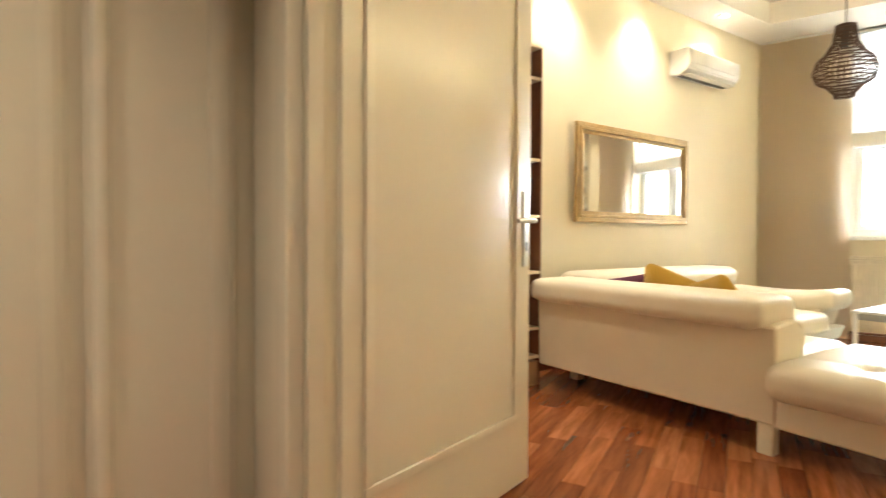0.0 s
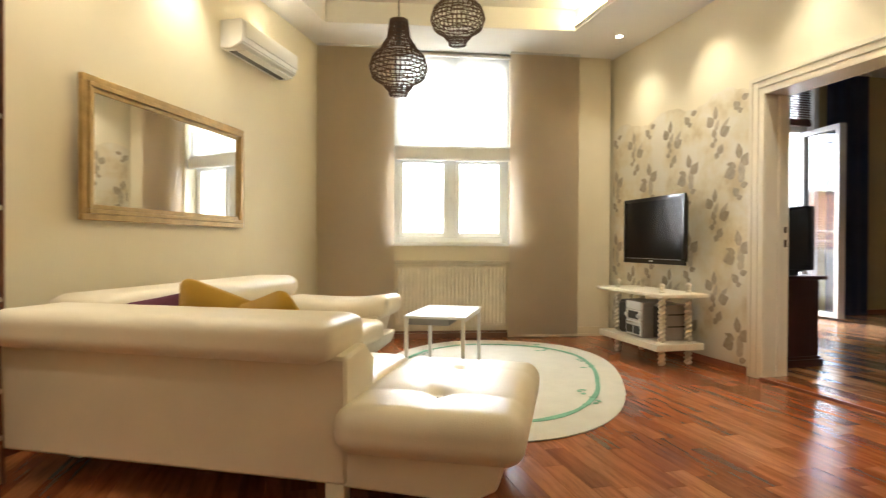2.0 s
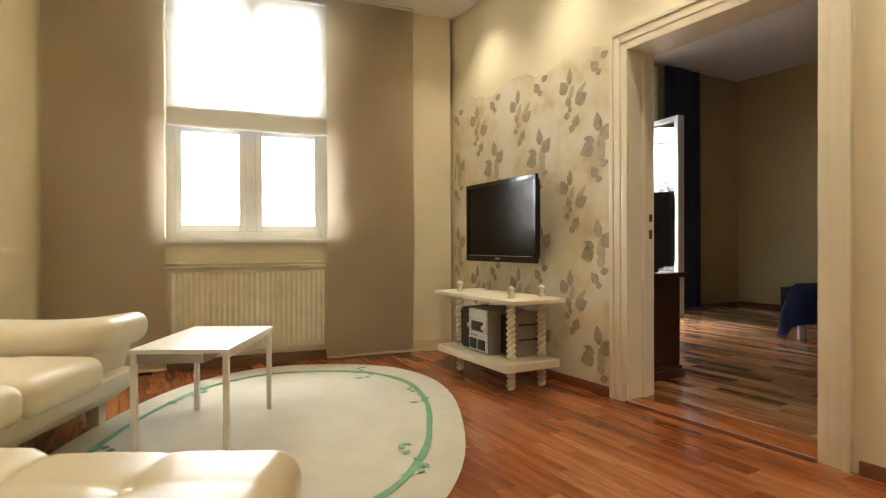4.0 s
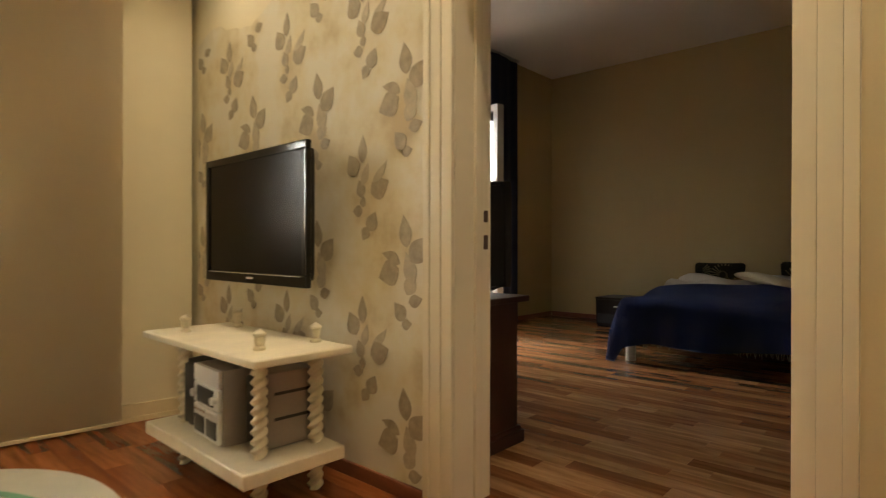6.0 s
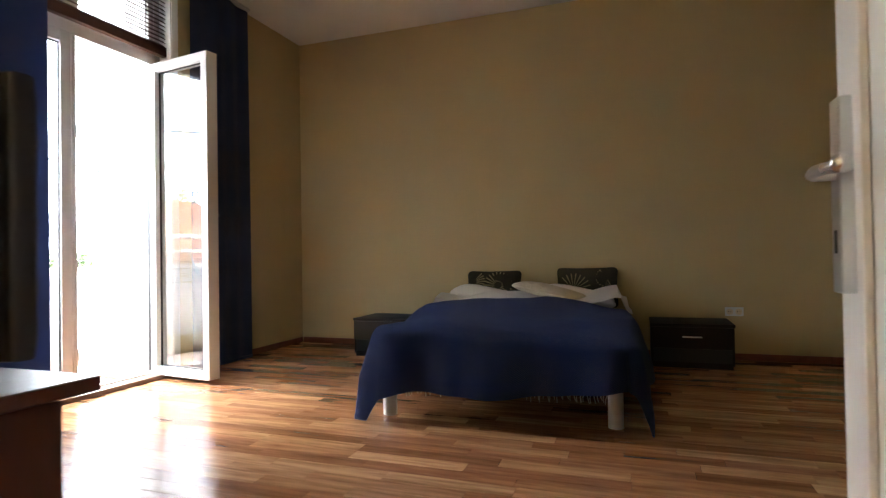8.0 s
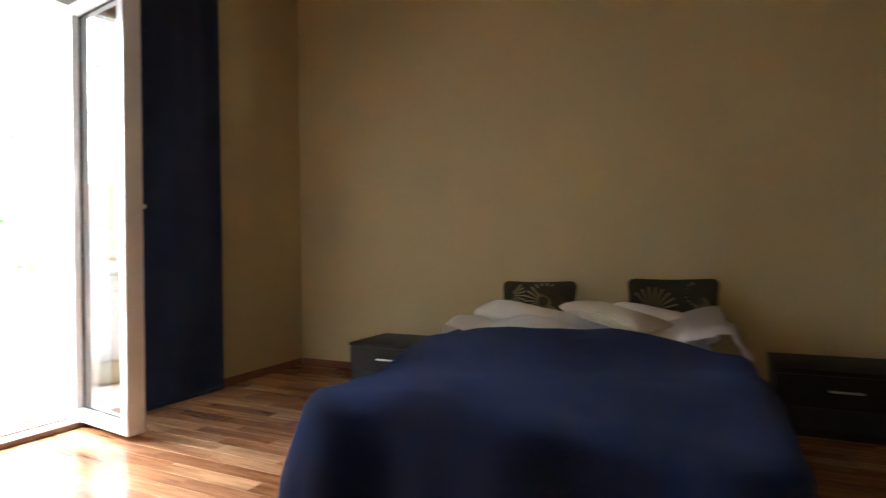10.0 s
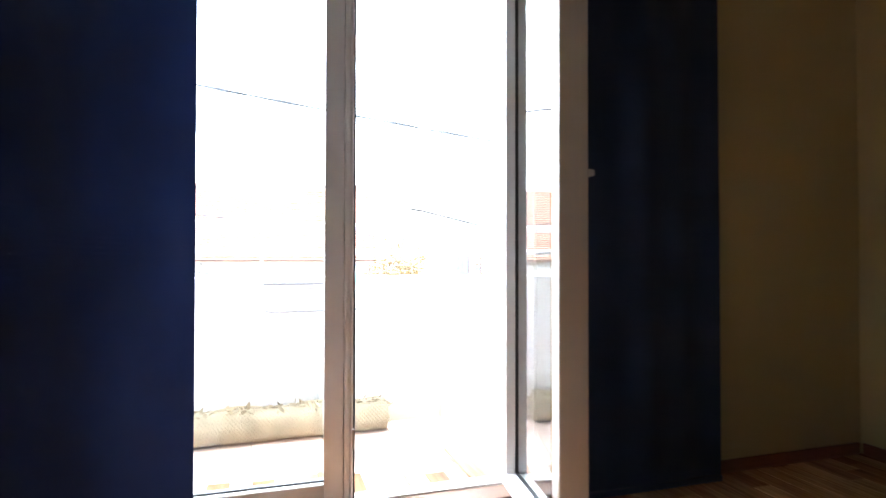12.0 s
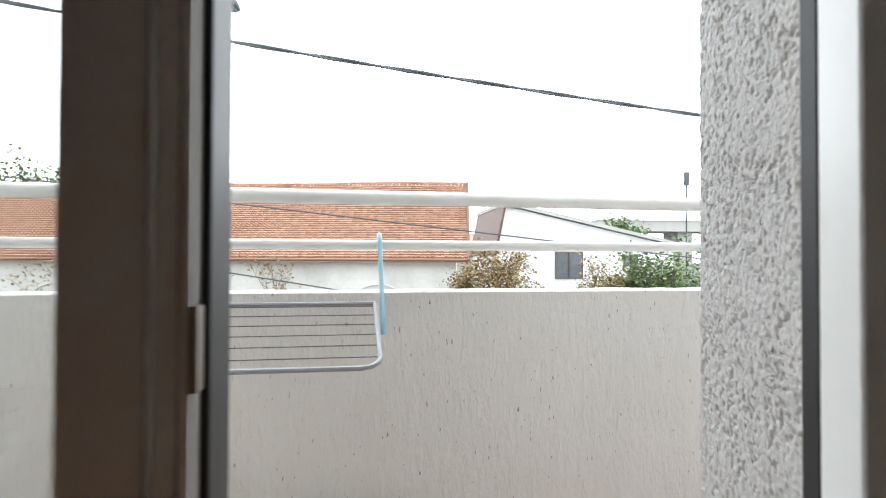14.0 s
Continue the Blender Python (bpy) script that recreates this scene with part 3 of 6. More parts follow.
part("window_sill", box((0.76, -0.05, 0.965), (2.05, 0.16, 0.999), 0.008), M_PVC, win)
part("window_handle", bx(box((1.395, 0.125, 1.42), (1.415, 0.145, 1.50), 0.004), (1.398, 0.10, 1.36), (1.412, 0.122, 1.48), 0.005), M_PVC, win)
sb = thing("roman_blind", FRONT, "white sheer roman blind half lowered over the window", "blind")
for i, (z0, z1) in enumerate(((2.0, 2.31), (2.315, 2.63), (2.635, 2.96))):
    bb = bmesh.new()
    n = 14
    rows_ = []
    for k in range(n + 1):
        x = 0.80 + 1.21 * k / n
        rows_.append([bb.verts.new((x, 0.06 + 0.012 * math.sin(j * math.pi / 4) + 0.003 * math.sin(k * 1.7 + i), z0 + (z1 - z0) * j / 4 + (0.01 * math.sin(k * 0.6 + i) if j == 0 else 0))) for j in range(5)])
    for a, c in zip(rows_, rows_[1:]):
        for j in range(4):
            bb.faces.new((a[j], c[j], c[j + 1], a[j + 1]))
    bmesh.ops.solidify(bb, geom=bb.faces[:], thickness=0.002)
    part("fold", bb, M_BLIND, sb)
bb = bmesh.new()
rbox(bb, (1.405, 0.05, 1.94), (1.23, 0.05, 0.15), 0.02, 8)
part("gathered_hem", bb, M_BLIND, sb)
part("headrail", box((0.79, 0.03, 2.965), (2.02, 0.09, 2.998), 0.004), M_PVC, sb)


def panel_curtain(name, x0, x1, label, seed):
    """A flat cloth panel from ceiling to floor with a weight bar, slightly bowed."""
    c = thing(name, FRONT, label, "curtain", "beige panel curtains")
    b = bmesh.new()
    nx, nz = 12, 24
    g = []
    for i in range(nx + 1):
        x = x0 + (x1 - x0) * i / nx
        g.append([b.verts.new((x, -0.075 - 0.012 * math.sin(math.pi * i / nx) - 0.006 * math.sin(j * 0.5 + seed + i * 0.6) * (1 - j / nz)
                               - 0.02 * math.exp(-((j - 2) / 3) ** 2) * math.sin(math.pi * i / nx + seed), 0.03 + 2.95 * j / nz)) for j in range(nz + 1)])
    for a, d in zip(g, g[1:]):
        for j in range(nz):
            b.faces.new((a[j], d[j], d[j + 1], a[j + 1]))
    bmesh.ops.solidify(b, geom=b.faces[:], thickness=0.0025)
    part("cloth", b, M_BEIGECLOTH, c)
    part("weight_bar", box((x0, -0.088, 0.014), (x1, -0.07, 0.032), 0.004), M_SHELFEDGE, c)
    part("track", box((x0, -0.09, 2.975), (x1, -0.06, 2.998), 0.003), M_PVC, c)


panel_curtain("panel_curtain", 0.02, 0.785, "beige cloth panel curtain hanging from ceiling to floor", 0.4)
panel_curtain("panel_curtain", 1.99, 2.74, "beige cloth panel curtain with a soft fold near its hem", 2.1)

# radiator: fluted steel panel with a grille on top
rad = thing("radiator", FRONT, "ivory fluted steel panel radiator under the window", "radiator")
part("panel", box((0.80, -0.03, 0.12), (1.975, -0.012, 0.77), 0.004), M_STAND, rad)
for i in range(29):
    x = 0.82 + i * 0.040
    part("flute", bx(bmesh.new(), (x, -0.042, 0.15), (x + 0.022, -0.029, 0.74), 0.005, 1), M_STAND, rad)
b = box((0.79, -0.055, 0.775), (1.985, -0.002, 0.79), 0.003)
part("top_grille", b, M_STAND, rad)
part("rail", box((0.79, -0.05, 0.80), (1.985, -0.01, 0.815), 0.004), M_STAND, rad)
for x in (0.95, 1.82):
    part("bracket", box((x, -0.012, 0.0), (x + 0.03, -0.002, 0.2)), M_STAND, rad)
part("pipe", bx(sweep(bmesh.new(), [(0.8, -0.03, 0.07), (1.98, -0.03, 0.07)], 0.011), (0.79, -0.04, 0.0), (1.985, -0.002, 0.055), 0.004), M_SILLWOOD, rad)


# ---- wallpaper panel with printed sprigs on the television wall ----
def leaf_outline(l, w, n=7):
    pts = [(l * i / n, w * math.sin(math.pi * (i / n) ** 0.75)) for i in range(n + 1)]
    return pts + [(x, -y * 0.9) for x, y in pts[-2:0:-1]]


wp = thing("wallpaper", pose(3.75, 0, 0), "silver and cream wallpaper with printed grey-brown leaf sprigs", "wallpaper")
rng = random.Random(5)
top = []
yy = 5.262
while yy > 3.385:
    top.append((yy, 2.20 + 0.04 * math.sin(yy * 9) + rng.uniform(-0.012, 0.012)))
    yy -= 0.055
b = bmesh.new()
prism(b, [(5.262, 0.062), (3.372, 0.062), (3.372, 2.21)] + top[::-1], 0, -0.003, 0)
part("paper", b, M_PAPER, wp, "", None)
bl, bl_pale = bmesh.new(), bmesh.new()
# two sprigs of the repeat: offset across and up, length, width, turn, bend, pale or full tint
SPRIG_TALL = [(-0.106, 0.165, 0.105, 0.050, 88, 0.02, 0), (-0.171, 0.103, 0.095, 0.082, 118, 0.10, 0), (0.0, 0.0, 0.105, 0.088, 20, 0.16, 0), (0.0, 0.063, 0.105, 0.036, 42, 0.34, 1),
              (-0.121, 0.0, 0.072, 0.052, 105, 0.1, 0), (-0.104, -0.054, 0.046, 0.034, 92, 0.0, 0), (-0.138, -0.094, 0.056, 0.046, 178, 0.05, 0), (-0.047, -0.141, 0.080, 0.066, 62, 0.12, 0),
              (-0.089, -0.191, 0.056, 0.050, 240, 0.05, 0), (-0.09, 0.06, 0.09, 0.042, 70, 0.1, 1)]
SPRIG_WIDE = [(0.096, 0.168, 0.115, 0.064, 98, 0.05, 0), (0.170, 0.098, 0.115, 0.088, 48, 0.16, 0), (0.015, 0.061, 0.100, 0.044, 158, 0.34, 0), (0.0, 0.0, 0.110, 0.098, 200, 0.10, 0),
              (0.121, 0.025, 0.115, 0.066, 105, 0.08, 1), (0.126, -0.038, 0.085, 0.062, 62, 0.08, 1), (0.154, -0.100, 0.068, 0.048, 15, 0.10, 0), (0.065, -0.148, 0.080, 0.062, 128, 0.10, 0),
              (0.106, -0.195, 0.050, 0.042, 10, 0.05, 0)]


def print_leaf(y, z, l, w, turn, bend, pale):
    """One printed leaf about (y, z); the walls' y runs against the print's across."""
    a, l, w = radians(turn), l * 1.12, w * 1.08
    pts = []
    for u, v in [(p, q * (1 + 0.08 * (1 - abs(2 * p / l - 1)))) for p, q in leaf_outline(l, w / 2, 9)]:
        u, v = u - l / 2, v + bend * l * ((u / l) ** 2 - u / l)
        pts.append((y - (u * math.cos(a) - v * math.sin(a)), z + u * math.sin(a) + v * math.cos(a)))
    pts = [(min(5.258, max(3.376, p)), q) for p, q in pts]
    if max(p for p, q in pts) - min(p for p, q in pts) < 0.012 or min(q for p, q in pts) < 0.066 or max(q for p, q in pts) > 2.215:
        return
    d = rng.uniform(0, 0.0008)
    t = bl_pale if pale else bl
    t.faces.new([t.verts.new((-0.0048 - d, p, q)) for p, q in pts])


for c in range(-1, 5):
    for r in range(-1, 5):
        for oy, oz, leaves in ((3.633, 1.906, SPRIG_TALL), (3.580, 1.553, SPRIG_WIDE)):
            for dy, dz, l, w, turn, bend, pale in leaves:
                print_leaf(oy + 0.573 * c - dy, oz + 0.676 * (1 - r) + dz, l, w, turn + rng.uniform(-3, 3), bend, pale)
bmesh.ops.recalc_face_normals(bl_pale, faces=bl_pale.faces[:])
bmesh.ops.solidify(bl_pale, geom=bl_pale.faces[:], thickness=0.0012)
tagged(part("pale_leaf_print", bl_pale, M_LEAFPALE, wp, "", None), kind="stuff")
bmesh.ops.recalc_face_normals(bl, faces=bl.faces[:])
bmesh.ops.solidify(bl, geom=bl.faces[:], thickness=0.0012)
tagged(part("leaf_print", bl, M_LEAFPRINT, wp, "", None), kind="stuff")

# ---- mirror and air conditioner on the mirror wall ----
mi = thing("wall_mirror", LEFT @ pose(0.02, 0.71, 0, 0, 0, 1.6) @ pose(0, -0.71, 0), "large rectangular mirror in a moulded gilt frame", "mirror")
part("mirror_glass", box((0.012, 0.03, 1.18), (0.02, 1.39, 1.78)), M_MIRROR, mi, "", None)
y0, y1, z0, z1 = -0.05, 1.47, 1.10, 1.86
for k, (o0, o1, d) in enumerate(((0.0, 0.035, 0.035), (0.035, 0.06, 0.045), (0.06, 0.085, 0.028))):
    b = bmesh.new()
    for a, c in (((y0 + o0, z0 + o0), (y1 - o0, z0 + o1)), ((y0 + o0, z1 - o1), (y1 - o0, z1 - o0)), ((y0 + o0, z0 + o1), (y0 + o1, z1 - o1)), ((y1 - o1, z0 + o1), (y1 - o0, z1 - o1))):
        bx(b, (0.003, a[0], a[1]), (d, c[0], c[1]), 0.007, 3)
    part(("outer_moulding", "raised_moulding", "inner_moulding")[k], b, M_GOLD, mi)

ac = thing("air_conditioner", LEFT @ pose(0, 0, 0), "white split air conditioner mounted high on the wall", "air conditioner")
b = bmesh.new()
prism(b, [(0.0, 2.415), (0.10, 2.405), (0.185, 2.45), (0.198, 2.50), (0.195, 2.605), (0.175, 2.625), (0.0, 2.625)], 1, 1.205, 2.03)
bmesh.ops.bevel(b, geom=b.edges[:], offset=0.008, segments=2, affect="EDGES")
part("casing", b, M_WHITE, ac)
part("front_panel", box((0.197, 1.22, 2.49), (0.206, 2.015, 2.605), 0.004), M_WHITE, ac)
part("louvre", box((0.105, 1.26, 2.402), (0.18, 1.98, 2.411), 0.002), M_WHITE, ac)
part("outlet", box((0.05, 1.26, 2.404), (0.10, 1.98, 2.409)), M_DARKPL, ac)


# ---- downlights and pendants ----
def downlight(x, y, z, power=27):
    d = thing("downlight", pose(x, y, z), "round white recessed downlight with a lit warm bulb", "downlight", "ceiling downlights")
    b = bmesh.new()
    lathe(b, [(0.038, -0.001), (0.050, -0.001), (0.052, -0.005), (0.044, -0.010), (0.036, -0.004)], 24)
    part("ring", b, M_PVC, d)
    part("bulb", lathe(bmesh.new(), [(0.034, -0.0005), (0.034, -0.003), (0.02, -0.0055)], 20), M_LAMPGLOW, d)
    l = bpy.data.lights.new("downlight_beam", "SPOT")
    l.energy, l.color, l.spot_size, l.spot_blend, l.shadow_soft_size = power, (1.0, 0.85, 0.62), radians(105), 1.0, 0.04
    s = new("downlight_beam", l)
    s.matrix_world = look((x, y, z - 0.02), (x, y, 0))
    return d


for k in range(5):
    q = LEFT @ Vector((0.20, 1.74 - 0.985 * k, 0))
    downlight(q.x, q.y, CEIL)
# two unseen downlights added in the hall to brighten its trim and the open door
for u, v in ((2.55, -3.45), (1.75, -4.2)):
    q = LEFT @ Vector((u, v, 0))
    downlight(q.x, q.y, CEIL)
# the last two of this row are unseen, added to light the open door's face
for k in range(7):
    downlight(3.43, 4.66 - 0.93 * k, CEIL, 24)


def pendant(x, y, z0, z1):
    """An openwork vase-shaped shade of thin bent canes on a cord."""
    p = thing("pendant_lamp", pose(x, y, 0), "dark brown openwork cane pendant lamp shaped like a vase", "pendant lamp", "cane pendants")
    h = z1 - z0
    prof = [(0.0, 0.050), (0.06, 0.055), (0.14, 0.085), (0.26, 0.150), (0.38, 0.165), (0.5, 0.150), (0.66, 0.095), (0.8, 0.062), (1.0, 0.052)]

    def rad_at(s):
        for (a, ra), (c, rc) in zip(prof, prof[1:]):
            if s <= c:
                k = (s - a) / (c - a)
                k = k * k * (3 - 2 * k)
                return ra + (rc - ra) * k
        return prof[-1][1]

    b = bmesh.new()
    for i in range(32):
        a = 2 * math.pi * i / 32
        sweep(b, [(rad_at(s / 18) * math.cos(a + 0.25 * s / 18), rad_at(s / 18) * math.sin(a + 0.25 * s / 18), z0 + h * s / 18) for s in range(19)], 0.0032, 4)
    tagged(part("ribs", b, M_RATTAN, p), kind="stuff")
    b = bmesh.new()
    for j in range(18):
        s = (j + 0.5) / 18
        sweep(b, [(rad_at(s) * math.cos(t * math.pi / 12), rad_at(s) * math.sin(t * math.pi / 12), z0 + h * s) for t in range(25)], 0.0035, 4)
    tagged(part("cane_weave", b, M_RATTAN, p), kind="stuff")
    part("top_cap", cyl(bmesh.new(), (0, 0, z1 - 0.002), (0, 0, z1 + 0.012), 0.053), M_RATTAN, p)
    part("cord", cyl(bmesh.new(), (0, 0, z1), (0, 0, TRAY - 0.02), 0.004), M_CABLE, p)
    part("ceiling_rose", cyl(bmesh.new(), (0, 0, TRAY - 0.03), (0, 0, TRAY), 0.045), M_RATTAN, p)
    part("bulb_holder", cyl(bmesh.new(), (0, 0, z1 - 0.12), (0, 0, z1), 0.018), M_CABLE, p)


pendant(0.987, 3.007, 1.825, 2.24)
pendant(1.375, 3.148, 2.195, 2.61)


# ---- sofa: L-shaped, in the mirror wall's axes ----
sofa = thing("corner_sofa", LEFT @ pose(0, 0, 0), "cream leather corner sofa with tufted chaise and rolled backrests", "sofa")


def puff(c, size, r, amp, tufts=(), n=14, seams=()):
    b = bmesh.new()
    h = size

    def f(q):
        u, v = 2 * q.x / h[0], 2 * q.y / h[1]
        if q.z > 0:
            q.z += amp * max(0, 1 - u * u) * max(0, 1 - v * v)
            for tx, ty in tufts:
                d2 = (q.x - tx) ** 2 + (q.y - ty) ** 2
                q.z -= 0.014 * math.exp(-d2 / 0.0016) + 0.010 * math.exp(-d2 / 0.02)
            for axis, at in seams:
                d = (q.y if axis else q.x) - at
                q.z -= 0.003 * math.exp(-(d / 0.010) ** 2) + 0.003 * math.exp(-(d / 0.05) ** 2)
        return q
    return rbox(b, c, size, r, n, f)


def slab(b, pts, axis, lo, hi, bev):
    prism(b, pts, axis, lo, hi)
    bmesh.ops.bevel(b, geom=b.edges[:], offset=bev, segments=3, profile=0.7, affect="EDGES")
    return b


# chaise side
part("base", slab(bmesh.new(), [(-0.55, 0.135), (0.24, 0.12), (0.27, 0.20), (0.27, 0.30), (-0.55, 0.30)], 0, 0.27, 1.76, 0.02), M_LEATHER, sofa)
part("backrest", slab(bmesh.new(), [(-0.63, 0.14), (-0.40, 0.14), (-0.34, 0.54), (-0.44, 0.61), (-0.64, 0.59)], 0, 0.27, 1.77, 0.03), M_LEATHER, sofa)
rb = bmesh.new()
rbox(rb, (1.0, -0.53, 0.643), (1.47, 0.38, 0.15), 0.055, 16)
part("headrest_roll", rb, M_LEATHER, sofa)
part("seat_cushion", puff((1.25, -0.03, 0.35), (0.98, 0.66, 0.16), 0.06, 0.02), M_LEATHER, sofa)
ch = part("chaise_cushion", puff((2.055, -0.215, 0.345), (0.66, 0.95, 0.17), 0.07, 0.025, [(0.0, 0.22), (0.0, -0.22)], 64, [(1, 0.22), (1, -0.22), (0, 0.0)]), M_LEATHER, sofa)
part("chaise_base", slab(bmesh.new(), [(1.72, 0.30), (1.72, 0.13), (2.20, 0.12), (2.29, 0.17), (2.33, 0.30)], 1, -0.62, 0.20, 0.025), M_LEATHER, sofa)
for ty in (0.005, -0.435):
    part("tuft_button", lathe(bmesh.new(), [(0.016, 0), (0.014, 0.006), (0.004, 0.009)], 14, (2.055, ty, 0.415)), M_LEATHER, ch)
# wall side
part("base", slab(bmesh.new(), [(0.24, 0.12), (1.02, 0.12), (1.12, 0.20), (1.16, 0.30), (0.24, 0.30)], 1, 0.27, 1.86, 0.025), M_LEATHER, sofa)
part("backrest", slab(bmesh.new(), [(0.16, 0.24), (0.46, 0.24), (0.42, 0.56), (0.30, 0.66), (0.18, 0.62)], 1, -0.42, 1.40, 0.03), M_LEATHER, sofa)
rb = bmesh.new()
rbox(rb, (0.38, 0.50, 0.675), (0.36, 1.80, 0.15), 0.07, 16)
part("headrest_roll", rb, M_LEATHER, sofa)
for yc, ln in ((0.62, 0.68), (1.22, 0.52)):
    part("seat_cushion", puff((0.80, yc, 0.35), (0.80, ln, 0.16), 0.06, 0.025, [(0.0, 0.0)], 40, [(0, 0.0)]), M_LEATHER, sofa)
ab = bmesh.new()
rbox(ab, (0, 0, 0), (0.93, 0.42, 0.17), 0.075, 16)
for v in ab.verts:
    x, y, z = v.co
    v.co = (0.74 + x, 1.68 + y + 0.04 * x, 0.44 + z + 0.06 * (x / 0.5) ** 2 * (1 if x > 0 else 0.3) + 0.03)
part("armrest", ab, M_LEATHER, sofa)
part("arm_base", slab(bmesh.new(), [(0.25, 0.20), (0.98, 0.16), (1.08, 0.30), (1.13, 0.46), (0.25, 0.46)], 1, 1.50, 1.86, 0.03), M_LEATHER, sofa)
for x, y in ((1.72, -0.59), (0.32, -0.30), (2.2, 0.1), (0.32, 1.78), (0.98, 1.76), (1.7, 0.2)):
    part("leg", box((x - 0.035, y - 0.03, 0), (x + 0.035, y + 0.03, 0.15), 0.006), M_STAND, sofa)


def cushion(name, m, w, h, d, material, label, print_=None):
    c = thing(name, m, label, "cushion")
    b = bmesh.new()

    def f(q):
        u, v = abs(2 * q.x / w), abs(2 * q.y / h)
        k = (1 - u ** 3.0) * (1 - v ** 3.0)
        q.z *= 0.18 + 0.82 * max(0, k) ** 0.5
        q.x *= 1 - 0.07 * (1 - v * v)
        q.y *= 1 - 0.07 * (1 - u * u)
        q.z += 0.008 * math.sin(7 * q.x + 5 * q.y)
        return q
    rbox(b, (0, 0, 0), (w, h, d), d * 0.45, 16, f)
    part("cover", b, material, c)
    if print_:
        b = bmesh.new()
        for cx, cy, r in print_:
            for k in range(22):
                a = 2 * math.pi * k / 22
                ca, sa = math.cos(a), math.sin(a)
                zz = lambda rr: d * 0.5 * (0.18 + 0.82 * max(0, (1 - abs(2 * (cx + rr * ca) / w) ** 3) * (1 - abs(2 * (cy + rr * sa) / h) ** 3)) ** 0.5) + 0.006
                q = [(r * 0.25, -0.002), (r, -0.006), (r, 0.006), (r * 0.25, 0.002)]
                if abs(cx + r * ca) < w * 0.42 and abs(cy + r * sa) < h * 0.42:
                    b.faces.new([b.verts.new((cx + rr * ca - t * sa, cy + rr * sa + t * ca, zz(rr))) for rr, t in q])
        bmesh.ops.solidify(b, geom=b.faces[:], thickness=0.001)
        tagged(part("sunburst_print", b, M_SUNPRINT, c, "", None), kind="stuff")
    return c


cushion("cushion", LEFT @ pose(1.02, -0.22, 0.575, 60, 0, 186) @ pose(0, 0, 0, 0, 0, 24), 0.48, 0.48, 0.15, M_YELLOW, "mustard yellow ribbed cotton cushion leaning on the sofa back")
cushion("cushion", LEFT @ pose(1.28, -0.23, 0.56, 58, 0, 175) @ pose(0, 0, 0, 0, 0, -20), 0.46, 0.46, 0.14, M_YELLOW, "mustard yellow ribbed cotton cushion tilted on the sofa seat")
cushion("cushion", LEFT @ pose(0.70, -0.16, 0.575, 60, 12, 215), 0.40, 0.40, 0.14, M_PURPLE, "plum coloured cushion in the sofa corner")

# ---- narrow open bookshelf behind the sofa ----
bs = thing("bookshelf", LEFT @ pose(0, 0, 0), "narrow tall birch bookshelf with empty pale shelves", "bookshelf")
y0, y1 = -0.87, -0.635
part("side_panel", box((0.01, y0 - 0.02, 0.0), (0.285, y0, 2.23), 0.003), M_BIRCH, bs)
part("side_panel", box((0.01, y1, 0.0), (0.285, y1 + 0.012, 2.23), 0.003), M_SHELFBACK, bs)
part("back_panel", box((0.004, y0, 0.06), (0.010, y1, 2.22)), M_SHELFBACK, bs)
part("plinth", box((0.02, y0, 0.0), (0.275, y1, 0.16), 0.003), M_BIRCH, bs)
for z in (0.18, 0.37, 0.74, 1.11, 1.48, 2.01, 2.22):
    part("shelf", box((0.012, y0, z), (0.284, y1, z + 0.02), 0.003), M_SHELFEDGE, bs)
bw = thing("glass_bowl", LEFT @ pose(0.16, -0.75, 1.13), "small clear glass bowl on the bookshelf", "bowl")
part("bowl", lathe(bmesh.new(), [(0.02, 0), (0.035, 0.006), (0.05, 0.03), (0.055, 0.05), (0.052, 0.05), (0.046, 0.03), (0.03, 0.01)], 20), M_GLASS, bw)

# ---- oval rug ----
rug = thing("oval_rug", pose(1.85, 3.85, 0, 0, 0, -27.37), "ivory oval wool rug with a green border line", "rug")


def oval(k, n=72, e=2.5, a=0.95, c=1.45):
    out = []
    for i in range(n):
        t = 2 * math.pi * i / n
        ct, st = math.cos(t), math.sin(t)
        out.append((k * a * math.copysign(abs(ct) ** (2 / e), ct), k * c * math.copysign(abs(st) ** (2 / e), st)))
    return out


b = bmesh.new()
rings = [[b.verts.new((x, y, z)) for x, y in oval(k)] for k, z in ((1.0, 0.001), (1.003, 0.008), (0.99, 0.014), (0.6, 0.0145), (0.2, 0.0145))]
for p, q in zip(rings, rings[1:]):
    for i in range(72):
        b.faces.new((p[i], p[(i + 1) % 72], q[(i + 1) % 72], q[i]))
b.faces.new(rings[-1])
part("rug_body", b, M_RUG, rug)
b = bmesh.new()


def band(k0, k1, wob, z):
    n = 144
    p = [b.verts.new((x * (1 + wob * math.sin(i * 0.55)), y * (1 + wob * math.sin(i * 0.55)), z)) for i, (x, y) in enumerate(oval(k0, n))]
    q = [b.verts.new((x * (1 + wob * math.cos(i * 0.41)), y * (1 + wob * math.cos(i * 0.41)), z)) for i, (x, y) in enumerate(oval(k1, n))]
    for i in range(n):
        b.faces.new((p[i], p[(i + 1) % n], q[(i + 1) % n], q[i]))


